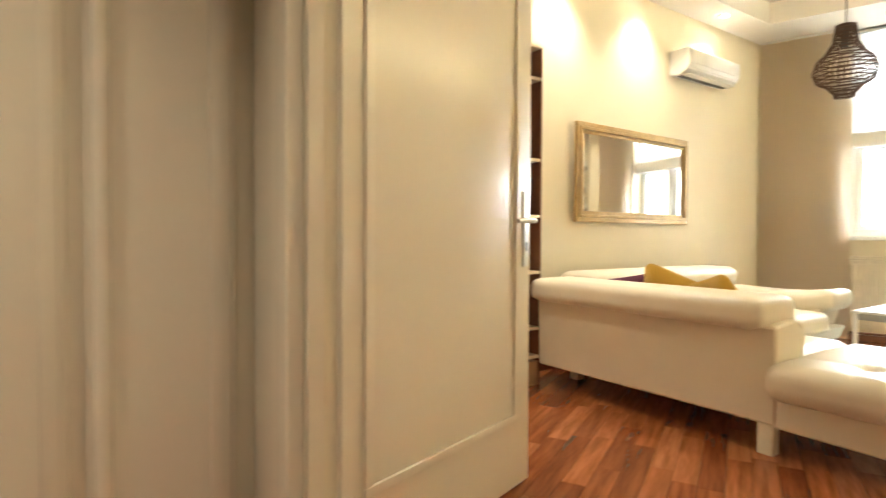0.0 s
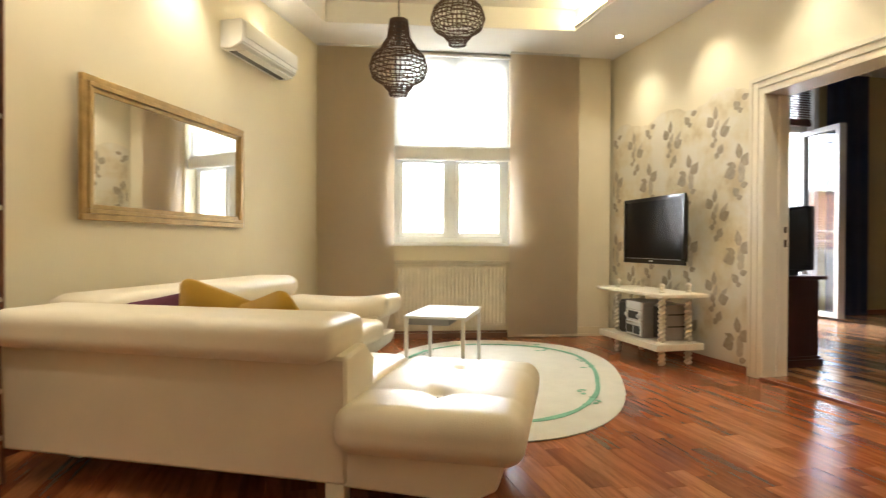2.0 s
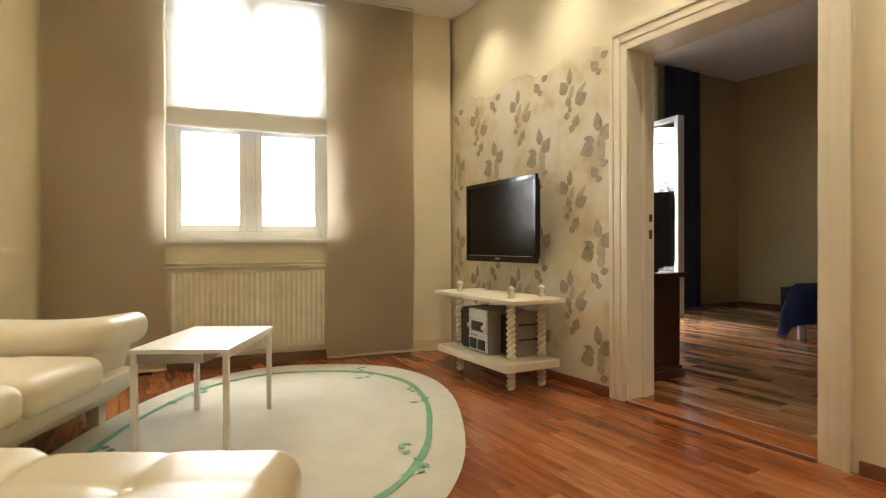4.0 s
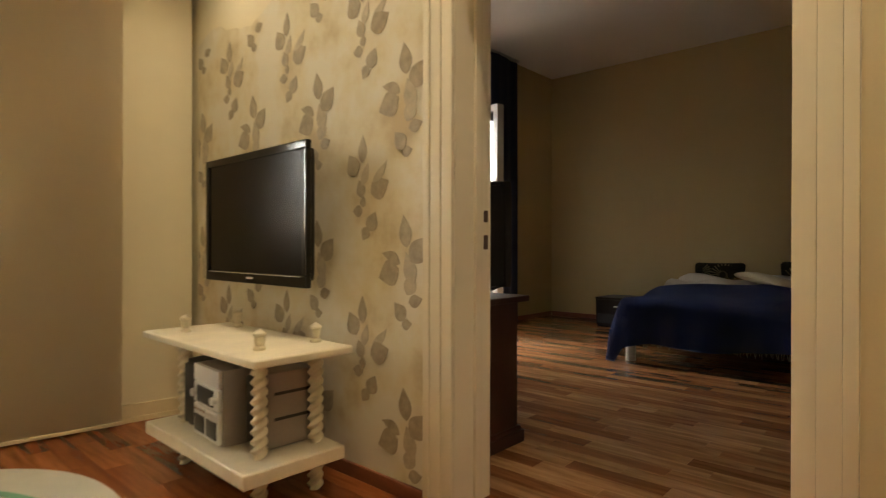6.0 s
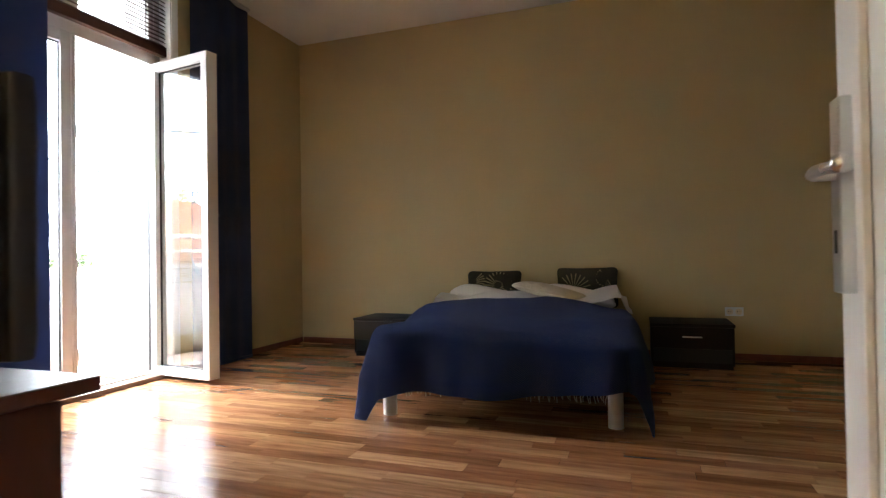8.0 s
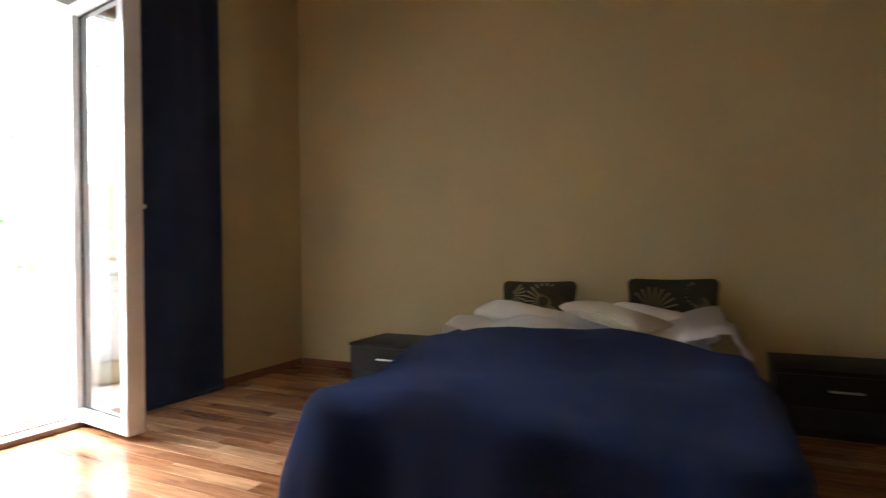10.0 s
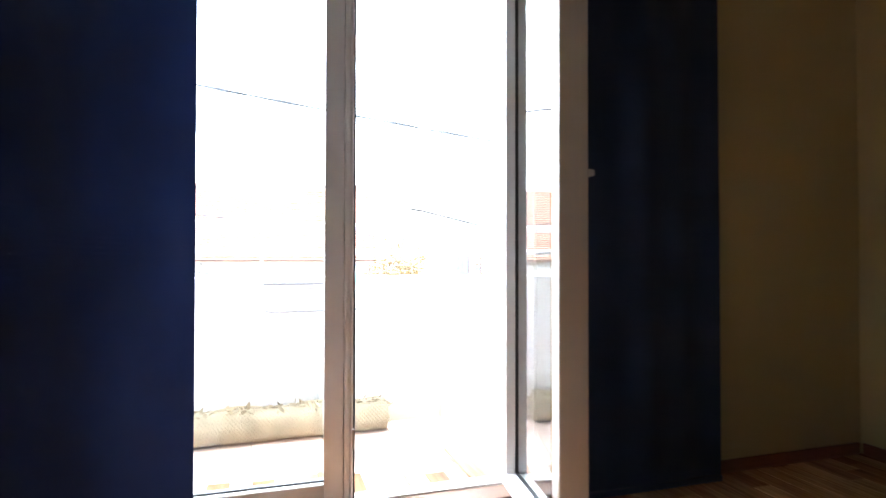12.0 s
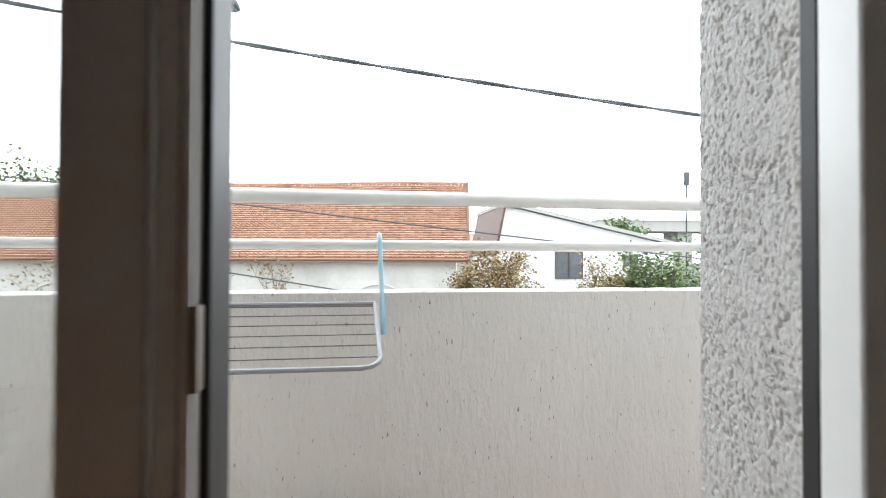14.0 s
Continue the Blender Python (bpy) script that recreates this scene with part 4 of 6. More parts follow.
band(0.80, 0.832, 0.004, 0.0185)
for t in (0.35, 1.2, 2.75, 3.5, 4.35, 5.9):
    x, y = 0.815 * 0.95 * math.copysign(abs(math.cos(t)) ** 0.8, math.cos(t)), 0.815 * 1.45 * math.copysign(abs(math.sin(t)) ** 0.8, math.sin(t))
    for s in range(-3, 4):
        sx, sy = x - 0.05 * math.sin(s) * (1 if x > 0 else -1) - (0.03 if x > 0 else -0.03), y + 0.07 * s * 0.8
        pts = [(sx + u * 0.7 * math.cos(s) - w * math.sin(s), sy + u * 0.7 * math.sin(s) + w * math.cos(s)) for u, w in leaf_outline(0.075, 0.016)]
        b.faces.new([b.verts.new((px, py, 0.0188)) for px, py in pts])
bmesh.ops.recalc_face_normals(b, faces=b.faces[:])
bmesh.ops.solidify(b, geom=b.faces[:], thickness=0.002)
part("green_border", b, M_GREENPILE, rug, "sage green woven border line", None)

# ---- white table ----
tb = thing("coffee_table", pose(1.51, 3.92, 0.015, 0, 0, -27.37), "white square-legged coffee table standing on the rug", "table")
w, l, h = 0.44, 0.72, 0.47
part("tabletop", box((-w / 2, -l / 2, h - 0.02), (w / 2, l / 2, h), 0.004), M_WHITE, tb)
part("drawer", box((-w / 2 + 0.03, -l / 2 + 0.02, h - 0.065), (w / 2 - 0.12, l / 2 - 0.03, h - 0.02), 0.003), M_SATIN, tb, "grey shallow drawer under the top")
for sx in (-1, 1):
    part("apron", box((sx * (w / 2 - 0.012), -l / 2 + 0.03, h - 0.045), (sx * (w / 2 - 0.024), l / 2 - 0.03, h - 0.02), 0.002), M_WHITE, tb)
    for sy in (-1, 1):
        x, y = sx * (w / 2 - 0.018), sy * (l / 2 - 0.018)
        part("leg", box((x - 0.0125, y - 0.0125, 0), (x + 0.0125, y + 0.0125, h - 0.02), 0.003), M_WHITE, tb)

# ---- television on its wall arm ----
tv = thing("wall_television", pose(3.535, 4.287, 1.118, 0, 0, -1.5), "black flat television on a wall arm", "television")
part("casing", rbox(bmesh.new(), (0.042, 0, 0), (0.045, 0.88, 0.555), 0.018, 8), M_TVBLACK, tv)
b = bmesh.new()
for a, c in (((-0.46, -0.302), (0.46, -0.252)), ((-0.46, 0.268), (0.46, 0.302)), ((-0.46, -0.252), (-0.428, 0.268)), ((0.428, -0.252), (0.46, 0.268))):
    bx(b, (0.0, a[0], a[1]), (0.028, c[0], c[1]), 0.007, 3)
part("bezel", b, M_TVBLACK, tv)
part("screen", box((0.008, -0.428, -0.252), (0.02, 0.428, 0.268)), M_SCREEN, tv, "dark switched-off screen", None)
part("badge", box((-0.0015, -0.03, -0.282), (0.0, 0.03, -0.272)), M_SILVER, tv)
part("chin_line", box((-0.0012, -0.42, -0.258), (0.0, 0.42, -0.2555)), M_SILVER, tv)
part("wall_arm", bx(box((0.062, -0.1, -0.1), (0.085, 0.1, 0.1), 0.004), (0.085, -0.03, -0.03), (0.212, 0.03, 0.03), 0.004), M_DARKPL, tv)


# ---- stand with barley-twist columns ----
st = thing("tv_stand", pose(3.42, 4.165, 0, 0, 0, -1.0), "ivory painted stand with barley-twist columns and small finials", "stand")


def barley(z0, z1, r, turns):
    n = max(18, int((z1 - z0) * 240))
    prof = [(r, z0 + (z1 - z0) * i / n) for i in range(n + 1)]
    return lambda a, z: 1 + 0.26 * math.sin(2 * (a - 2 * math.pi * turns * (z - z0) / (z1 - z0))), prof


def board(z0, z1, hx_, hy_):
    b = box((-hx_, -hy_, z0), (hx_, hy_, z1), 0.012, 3)
    return b


part("top_board", board(0.565, 0.595, 0.212, 0.515), M_STAND, st)
part("lower_board", board(0.135, 0.19, 0.218, 0.455), M_STAND, st)
for sx in (-1, 1):
    for sy in (-1, 1):
        x, y = 0.035 + sx * 0.125, sy * 0.33
        for nm, za, zb, turns in (("column", 0.19, 0.565, 5), ("foot", 0.0, 0.135, 2)):
            tw, prof = barley(za, zb, 0.026, turns)
            part(nm, lathe(bmesh.new(), prof, 16, (x, y, 0), tw), M_STAND, st)
        part("finial", lathe(bmesh.new(), [(0.024, 0.595), (0.024, 0.605), (0.014, 0.612), (0.019, 0.625), (0.019, 0.645), (0.024, 0.65), (0.024, 0.66), (0.006, 0.674)], 14, (x, y, 0)), M_STAND, st)
# hi-fi on the lower board
hf = thing("stereo_system", pose(3.40, 4.14, 0.19, 0, 0, -4), "silver compact stereo with cassette and disc drawers", "stereo")
part("cabinet", rbox(bmesh.new(), (0.03, 0, 0.155), (0.30, 0.27, 0.31), 0.015, 6), M_GREYPL, hf)
for z0, z1, m_, nm in ((0.235, 0.305, M_SILVER, "display_panel"), (0.145, 0.23, M_SILVER, "control_panel"), (0.015, 0.14, M_SILVER, "deck_panel")):
    part(nm, box((-0.135, -0.125, z0), (-0.118, 0.125, z1), 0.005), m_, hf)
part("disc_window", box((-0.139, -0.08, 0.155), (-0.134, 0.08, 0.222), 0.003), M_DARKPL, hf)
for y in (-0.06, 0.06):
    part("cassette_door", box((-0.139, y - 0.05, 0.03), (-0.134, y + 0.05, 0.10), 0.003), M_DARKPL, hf)
for y in (-0.10, 0.10):
    part("knob", cyl(bmesh.new(), (-0.134, y, 0.188), (-0.155, y, 0.188), 0.016), M_SILVER, hf)
for k in range(7):
    part("button", box((-0.141, -0.09 + k * 0.03, 0.118), (-0.135, -0.07 + k * 0.03, 0.128), 0.001), M_CHROME, hf)
for y, lab in ((0.235, "dark grey stereo speaker beside the stereo"), (-0.207, "grey stereo speaker with slotted side")):
    sp = thing("speaker", pose(3.42 if y > 0 else 3.47, 4.14 + y, 0.19, 0, 0, 3 if y > 0 else -2), lab, "speaker", "stereo speakers")
    part("enclosure", rbox(bmesh.new(), (0.02, 0, 0.15), (0.24, 0.135, 0.30), 0.012, 6), M_GREYPL if y < 0 else M_DARKPL, sp)
    part("grille", box((-0.115, -0.06, 0.02), (-0.095, 0.06, 0.28), 0.008), M_DARKPL, sp)
    for z in (0.11, 0.21):
        part("side_slot", box((-0.06, -0.070, z), (0.10, -0.0672, z + 0.012)), M_DARKPL, sp)


# ================= bedroom =================
cab = thing("low_cabinet", pose(4.30, 3.94, 0), "dark mahogany low cabinet with a moulded top and plinth", "cabinet")
part("body", box((-0.30, -0.42, 0.08), (0.27, 0.42, 0.71), 0.004), M_DARKPLUM, cab)
part("top", box((-0.32, -0.45, 0.71), (0.34, 0.45, 0.74), 0.008, 3), M_DARKPLUM, cab)
part("plinth", bx(box((-0.31, -0.44, 0.0), (0.31, 0.44, 0.06), 0.006), (-0.305, -0.43, 0.06), (0.29, 0.43, 0.085), 0.008), M_DARKPLUM, cab)
for y0 in (-0.41, 0.005):
    dd = part("cabinet_door", box((0.27, y0, 0.10), (0.288, y0 + 0.405, 0.70), 0.004), M_DARKPLUM, cab)
    part("door_knob", lathe(bmesh.new(), [(0.008, 0), (0.008, 0.01), (0.014, 0.018), (0.01, 0.024)], 12, (0, 0, 0)), M_CHROME, dd).matrix_local = pose(0.288, y0 + (0.37 if y0 < 0 else 0.035), 0.42, 0, 90, 0)
crt = thing("tube_television", pose(4.28, 3.92, 0.74), "dark charcoal tube television seen from its vented side", "television")
b = bmesh.new()
prism(b, [(-0.26, 0.09), (-0.20, 0.44), (-0.02, 0.55), (0.20, 0.575), (0.24, 0.56), (0.24, 0.05), (0.20, 0.03), (-0.22, 0.03)], 1, -0.37, 0.37)
bmesh.ops.bevel(b, geom=b.edges[:], offset=0.025, segments=3, affect="EDGES")
part("casing", b, M_CRT, crt)
part("front_frame", rbox(bmesh.new(), (0.245, 0, 0.31), (0.06, 0.77, 0.54), 0.02, 8), M_CRT, crt)
part("screen", rbox(bmesh.new(), (0.272, 0, 0.33), (0.02, 0.64, 0.42), 0.009, 8), M_SCREEN, crt)
part("foot_base", box((-0.2, -0.28, 0.0), (0.22, 0.28, 0.035), 0.006), M_CRT, crt)
for k in range(14):
    part("vent_slat", box((-0.19, -0.376, 0.10 + k * 0.0135), (0.02, -0.369, 0.1065 + k * 0.0135)), M_DARKPL, crt)
pk = thing("crumpled_cloth", pose(4.14, 3.515, 0.74, 0, 0, 4), "small pale cloth lying crumpled on the dark cabinet", "cloth")
b = bmesh.new()
rbox(b, (0, 0, 0.027), (0.24, 0.042, 0.054), 0.018, 14, lambda q: q + Vector((0, 0.004 * math.sin(q.x * 60), (0.010 * math.sin(q.x * 34 + q.y * 60) + 0.006 * math.sin(q.x * 90)) if q.z > 0 else 0)))
part("fold", b, M_SHEET, pk)

# ---- bed ----
BED = pose(6.935, 3.275, 0, 0, 0, 4.4)       # local x towards the head, local y across
bed = thing("bed", BED, "low double bed with grey metal legs and dark frame", "bed")
for x, y in ((0.07, 0.665), (0.07, -0.665), (2.1, 0.665), (2.1, -0.665)):
    part("leg", cyl(bmesh.new(), (x, y, 0), (x, y, 0.28), 0.042, None, 20), M_SATIN, bed, "grey metal cylinder leg")
part("frame", box((0.03, -0.70, 0.20), (2.2, 0.70, 0.30), 0.01), M_BLACKOAK, bed)
part("mattress", rbox(bmesh.new(), (1.11, 0, 0.40), (2.26, 1.40, 0.22), 0.07, 10), M_SHEET, bed)
for k in range(5):
    part("slat", box((0.2 + 0.42 * k, -0.69, 0.185), (0.29 + 0.42 * k, 0.69, 0.199), 0.003), M_SKIRT, bed)
sh = thing("duvet", BED, "white cotton duvet bunched towards the head of the bed", "duvet")


def cloth_grid(nx, ny, fn, th):
    b = bmesh.new()
    g = [[b.verts.new(fn(i / nx, j / ny)) for j in range(ny + 1)] for i in range(nx + 1)]
    for a, c in zip(g, g[1:]):
        for j in range(ny):
            b.faces.new((a[j], c[j], c[j + 1], a[j + 1]))
    bmesh.ops.solidify(b, geom=b.faces[:], thickness=th)
    bmesh.ops.recalc_face_normals(b, faces=b.faces[:])
    return b


def duvet_pt(s, t):
    x = 1.24 + 1.0 * s
    y = -0.84 + 1.62 * t
    e = min(t, 1 - t)
    z = 0.572 + 0.075 * noise.noise((x * 3, y * 3, 1.7)) + 0.055 * math.sin(math.pi * s) + (0.04 * math.exp(-((t - 0.06) / 0.08) ** 2) + 0.04 * math.exp(-((t - 0.94) / 0.08) ** 2))
    if e < 0.03:
        z -= 0.09
    return (x, y, z)


part("cloth", cloth_grid(26, 40, duvet_pt, 0.02), M_SHEET, sh)
for y, w in ((0.40, 0.66), (-0.42, 0.68)):
    cushion("pillow", BED @ pose(1.97, y, 0.585, 0, -9, 90), w, 0.46, 0.17, M_SHEET, "white cotton pillow on the bed")
cushion("dark_cushion", BED @ pose(2.27, 0.39, 0.635, 72, 0, 270), 0.56, 0.38, 0.13, M_DARKCUSH, "dark olive cushion with cream sunburst print against the wall", [(0.05, 0.02, 0.14), (-0.19, 0.06, 0.11)])
cushion("dark_cushion", BED @ pose(2.25, -0.50, 0.65, 72, 0, 268), 0.58, 0.40, 0.13, M_DARKCUSH, "dark olive cushion with half sunburst print against the wall", [(-0.12, -0.04, 0.16), (0.18, 0.08, 0.10)])
cushion("shell_cushion", BED @ pose(1.60, -0.20, 0.655, 4, -9, 64), 0.54, 0.42, 0.11, M_SHELLCUSH, "cream ribbed shell-shaped cushion on the duvet")

bl_ = thing("blanket", BED, "navy blue ribbed knit blanket draped over the bed", "blanket")


def drape(d, r=0.09):
    """Arc length past an edge, as (outwards, down)."""
    if d <= 0:
        return 0.0, 0.0
    q = r * math.pi / 2
    if d < q:
        return r * math.sin(d / r), r * (1 - math.cos(d / r))
    return r + (d - q) * 0.14, r + (d - q) * 0.985


def blanket_pt(s, t):
    """The bed's top, then a skirt over foot and sides; the corners fall in cones with deep pleats."""
    v = -1.15 + 2.22 * t
    v += math.copysign(0.07 * max(0.0, 0.5 - s) ** 2, v)
    skew = 0.05 * v                               # lies a little askew
    u0 = -0.38 - skew
    u = u0 + (1.28 + 0.22 * max(-0.66, min(0.66, v)) - u0) * s - 0.09 * max(0.0, abs(v) - 0.66) * (1 - s)
    edge = 0.66 if v > 0 else 0.73                # hangs further over on one side
    df, ds = max(0.0, 0.04 - u), max(0.0, abs(v) - edge)
    sg = math.copysign(1, v)
    rho, th = math.hypot(df, ds), math.atan2(ds, df)
    out, down = drape(rho)
    # pleats run down the skirt and deepen towards the hem
    run = v * 1.0 if ds <= 0 else sg * (0.66 + th * 0.22) if df > 0 else sg * (1.01 + u)
    depth = min(1.0, max(0.0, down - 0.04) * 4.5)
    wave = math.sin(run * 8.5 + 0.9 + 0.7 * math.sin(run * 3.1))
    wave = wave * abs(wave) ** 0.3
    out += depth * (0.042 * wave + 0.014 * math.sin(run * 21 + 2.0))
    if df > 0 and ds > 0:
        out += depth * 0.02 * math.sin(2 * th) ** 2
        down *= 1 + 0.12 * math.sin(2 * th)
    x = max(u, 0.04) - out * math.cos(th) - 0.02
    y = sg * (min(abs(v), edge) + out * math.sin(th)) if abs(v) > 0.0 else 0.0
    top = 0.545 + 0.085 * max(0.0, u / 1.5) ** 1.5 + 0.026 * noise.noise((u * 2.1, v * 2.1, 0.3))
    ridge = (v - 0.10) * 0.8 + (u - 0.5) * 0.35
    top += 0.018 * math.exp(-(ridge / 0.09) ** 2) + 0.016 * math.sin(u * 6.5 + v * 2.6) + 0.009 * noise.noise((u * 7, v * 5, 2.0))
    top -= 0.04 * max(0.0, abs(v) / 0.66 - 0.55) * (1 - min(1, rho * 8))
    z = top - down + 0.012 * math.sin(run * 5) * depth
    return (x, y, max(z, 0.022 + 0.012 * math.sin(u * 9 + v * 4)))


part("knit", cloth_grid(96, 110, blanket_pt, 0.008), M_BLANKET, bl_)
fb = bmesh.new()
rng = random.Random(23)
for k in range(70):
    v = -0.62 + 1.24 * k / 70
    d = Vector((rng.uniform(-0.01, 0.01), rng.uniform(-0.012, 0.012), -rng.uniform(0.03, 0.06)))
    p0 = Vector((-0.02 + 0.01 * math.sin(v * 9), v, 0.20))
    sweep(fb, [p0, p0 + d * 0.5 + Vector((0.004, 0.003, 0)), p0 + d], 0.003, 5)
tagged(part("hem_fringe", fb, M_SHELLCUSH, bl_, "cream knotted fringe under the hem"), kind="stuff")


def nightstand(x0, y0, y1, label, h=0.37):
    """A low cabinet: body, top, one drawer with a bar pull."""
    n_ = thing("nightstand", pose(x0, (y0 + y1) / 2, 0), label, "nightstand", "nightstands")
    hw = (y1 - y0) / 2
    part("body", box((0.018, -hw, 0.03), (0.50, hw, h - 0.022), 0.002), M_BLACKOAK, n_)
    part("top", box((0.0, -hw - 0.005, h - 0.022), (0.505, hw + 0.005, h), 0.003), M_BLACKOAK, n_)
    dr = part("drawer", box((0.0, -hw + 0.004, h * 0.46), (0.018, hw - 0.004, h - 0.028), 0.003), M_BLACKOAK, n_)
    part("drawer_pull", bx(bx(box((-0.026, -0.075, h * 0.70), (-0.018, 0.075, h * 0.70 + 0.012), 0.003), (-0.02, -0.07, h * 0.70 + 0.002), (0.0, -0.062, h * 0.70 + 0.010)), (-0.02, 0.062, h * 0.70 + 0.002), (0.0, 0.07, h * 0.70 + 0.010)), M_CHROME, dr, "brushed steel bar pull")
    part("plinth", box((0.03, -hw + 0.01, 0), (0.49, hw - 0.01, 0.03)), M_BLACKOAK, n_)
    # black sheet stands for the shade inside an open shelf; the body is solid
    part("open_shelf", box((0.012, -hw + 0.02, 0.05), (0.0178, hw - 0.02, h * 0.44)), M_GASKET, n_)


nightstand(8.69, 4.50, 5.14, "black-brown low nightstand with one drawer beside the bed")
nightstand(8.86, 1.76, 2.40, "black-brown low nightstand with steel bar pull by the wall socket")
sk = thing("wall_socket", pose(9.38, 1.69, 0.43), "white double wall socket above the skirting", "socket")
part("plate", box((-0.010, -0.075, -0.04), (0, 0.075, 0.04), 0.004), M_PVC, sk)
for y in (-0.036, 0.036):
    w_ = part("well", cyl(bmesh.new(), (-0.0105, y, 0), (-0.0125, y, 0), 0.027, None, 20), M_SHELFEDGE, sk)
    for dz in (-0.009, 0.009):
        part("pin_hole", cyl(bmesh.new(), (-0.0124, y + dz, 0), (-0.0131, y + dz, 0), 0.0035, None, 8), M_GASKET, w_)


# ---- balcony door: fixed light, open leaf, toplights ----
bd = thing("balcony_door", pose(0, 0, 0), "white pvc balcony door with one leaf open inwards", "balcony door")
Y0, Y1 = 6.285, 6.365
b = box((5.935, Y0, 0.0), (5.985, Y1, 3.36), 0.006)
bx(b, (7.405, Y0, 0.0), (7.475, Y1, 3.36), 0.006)
bx(b, (5.985, Y0, 0.0), (7.405, Y1, 0.045), 0.006)
bx(b, (5.985, Y0, 2.60), (7.405, Y1, 2.68), 0.006)
bx(b, (5.985, Y0, 3.31), (7.405, Y1, 3.36), 0.006)
bx(b, (6.635, Y0, 2.68), (6.70, Y1, 3.31), 0.006)
part("frame", b, M_PVC, bd)
part("frame_gasket", box((7.397, 6.34, 0.05), (7.4045, 6.364, 2.6)), M_GASKET, bd, "", None)


def sash(parent, x0, x1, z0, z1, y0, y1, w=0.075, m=None):
    b = box((x0, y0, z0), (x0 + w, y1, z1), 0.008, 3)
    bx(b, (x1 - w, y0, z0), (x1, y1, z1), 0.008, 3)
    bx(b, (x0 + w, y0, z0), (x1 - w, y1, z0 + w), 0.008, 3)
    bx(b, (x0 + w, y0, z1 - w), (x1 - w, y1, z1), 0.008, 3)
    s = part("sash", b, M_PVC, parent)
    ym = (y0 + y1) / 2
    b = bmesh.new()
    for a, c in (((x0 + w - 0.006, z0 + w - 0.006), (x0 + w + 0.006, z1 - w + 0.006)), ((x1 - w - 0.006, z0 + w - 0.006), (x1 - w + 0.006, z1 - w + 0.006)),
                 ((x0 + w + 0.006, z0 + w - 0.006), (x1 - w - 0.006, z0 + w + 0.006)), ((x0 + w + 0.006, z1 - w - 0.006), (x1 - w - 0.006, z1 - w + 0.006))):
        bx(b, (a[0], ym - 0.010, a[1]), (c[0], ym + 0.010, c[1]))
    part("gasket", b, M_GASKET, s, "", None)
    g = part("pane", box((x0 + w + 0.005, ym - 0.004, z0 + w + 0.005), (x1 - w - 0.005, ym + 0.004, z1 - w - 0.005)), M_UNIT, s, "", None)
    g.visible_shadow = False
    if m:
        s.matrix_local = m
    return s


sash(bd, 5.985, 6.685, 0.045, 2.60, 6.27, 6.345, 0.085)
b = box((6.585, 6.262, 0.05), (6.660, 6.272, 2.59), 0.004)
bx(b, (6.663, 6.258, 0.05), (6.667, 6.272, 2.59), 0.0015)
bx(b, (6.669, 6.268, 0.05), (6.686, 6.275, 2.59), 0.002)
bx(b, (6.686, 6.272, 0.05), (6.702, 6.36, 2.59), 0.004)
bx(b, (6.690, 6.264, 0.05), (6.699, 6.272, 2.59), 0.002)
mu_ = part("meeting_stile", b, M_PVC, bd, "grey-shaded white meeting stile")
# black strip: the gasket, widened to paint the shadow on the stile's edge face
part("stile_gasket", box((6.7025, 6.285, 0.05), (6.7115, 6.36, 2.59), 0.002), M_GASKET, bd, "", None)
for z in (0.3, 0.94, 1.9):
    part("strike_plate", box((6.6975, 6.262, z - 0.04), (6.7065, 6.284, z + 0.04), 0.002), M_GREYPL, mu_)
sash(bd, 5.985, 6.64, 2.68, 3.31, 6.29, 6.35, 0.05)
sash(bd, 6.695, 7.405, 2.68, 3.31, 6.29, 6.35, 0.05)
leaf_m = pose(7.402, 6.30, 0, 0, 0, 262.5)
lf = sash(bd, 0.0, 0.685, 0.03, 2.60, -0.035, 0.068, 0.068, leaf_m)
part("handle", bx(box((0.625, 0.068, 1.25), (0.655, 0.079, 1.39), 0.005), (0.632, 0.079, 1.31), (0.648, 0.103, 1.335), 0.004), M_PVC, lf)
part("handle_grip", box((0.52, 0.093, 1.312), (0.648, 0.108, 1.333), 0.005), M_PVC, lf)
for z in (0.2, 1.3, 2.4):
    part("hinge", cyl(bmesh.new(), (7.407, 6.275, z - 0.045), (7.407, 6.275, z + 0.045), 0.009), M_PVC, bd)
struct("threshold_balcony", box((5.95, 6.16, 0.0), (7.46, 6.283, 0.035), 0.006), M_SILLWOOD)
struct("trim_outer_sill", box((5.90, 6.367, -0.05), (7.49, 6.725, -0.02), 0.004), M_SKIRTTILE)

b = box((5.936, 6.165, 0.0), (5.948, 6.284, 3.355), 0.003)
bx(b, (7.462, 6.165, 0.0), (7.474, 6.284, 3.355), 0.003)
bx(b, (5.87, 6.160, 0.0), (5.936, 6.179, 3.40), 0.003)
bx(b, (7.474, 6.160, 0.0), (7.54, 6.179, 3.40), 0.003)
struct("trim_balcony_reveal", b, M_PVC)

# slatted blind, half raised at the top of the opening
vb = thing("slatted_blind", pose(0, 0, 0), "dark brown wooden slatted blind raised over the balcony door", "blind")
for k in range(17):
    q = part("slat", box((-0.72, -0.022, -0.0015), (0.72, 0.022, 0.0015)), M_BLINDWOOD, vb, "", None)
    q.matrix_local = pose(6.75, 6.235, 2.775 + k * 0.034, 38, 0, 0)
part("bottom_bar", box((6.03, 6.21, 2.68), (7.47, 6.26, 2.76), 0.006), M_BLINDWOOD, vb)
part("headrail", box((6.03, 6.205, 3.33), (7.47, 6.265, 3.37), 0.004), M_BLINDWOOD, vb)
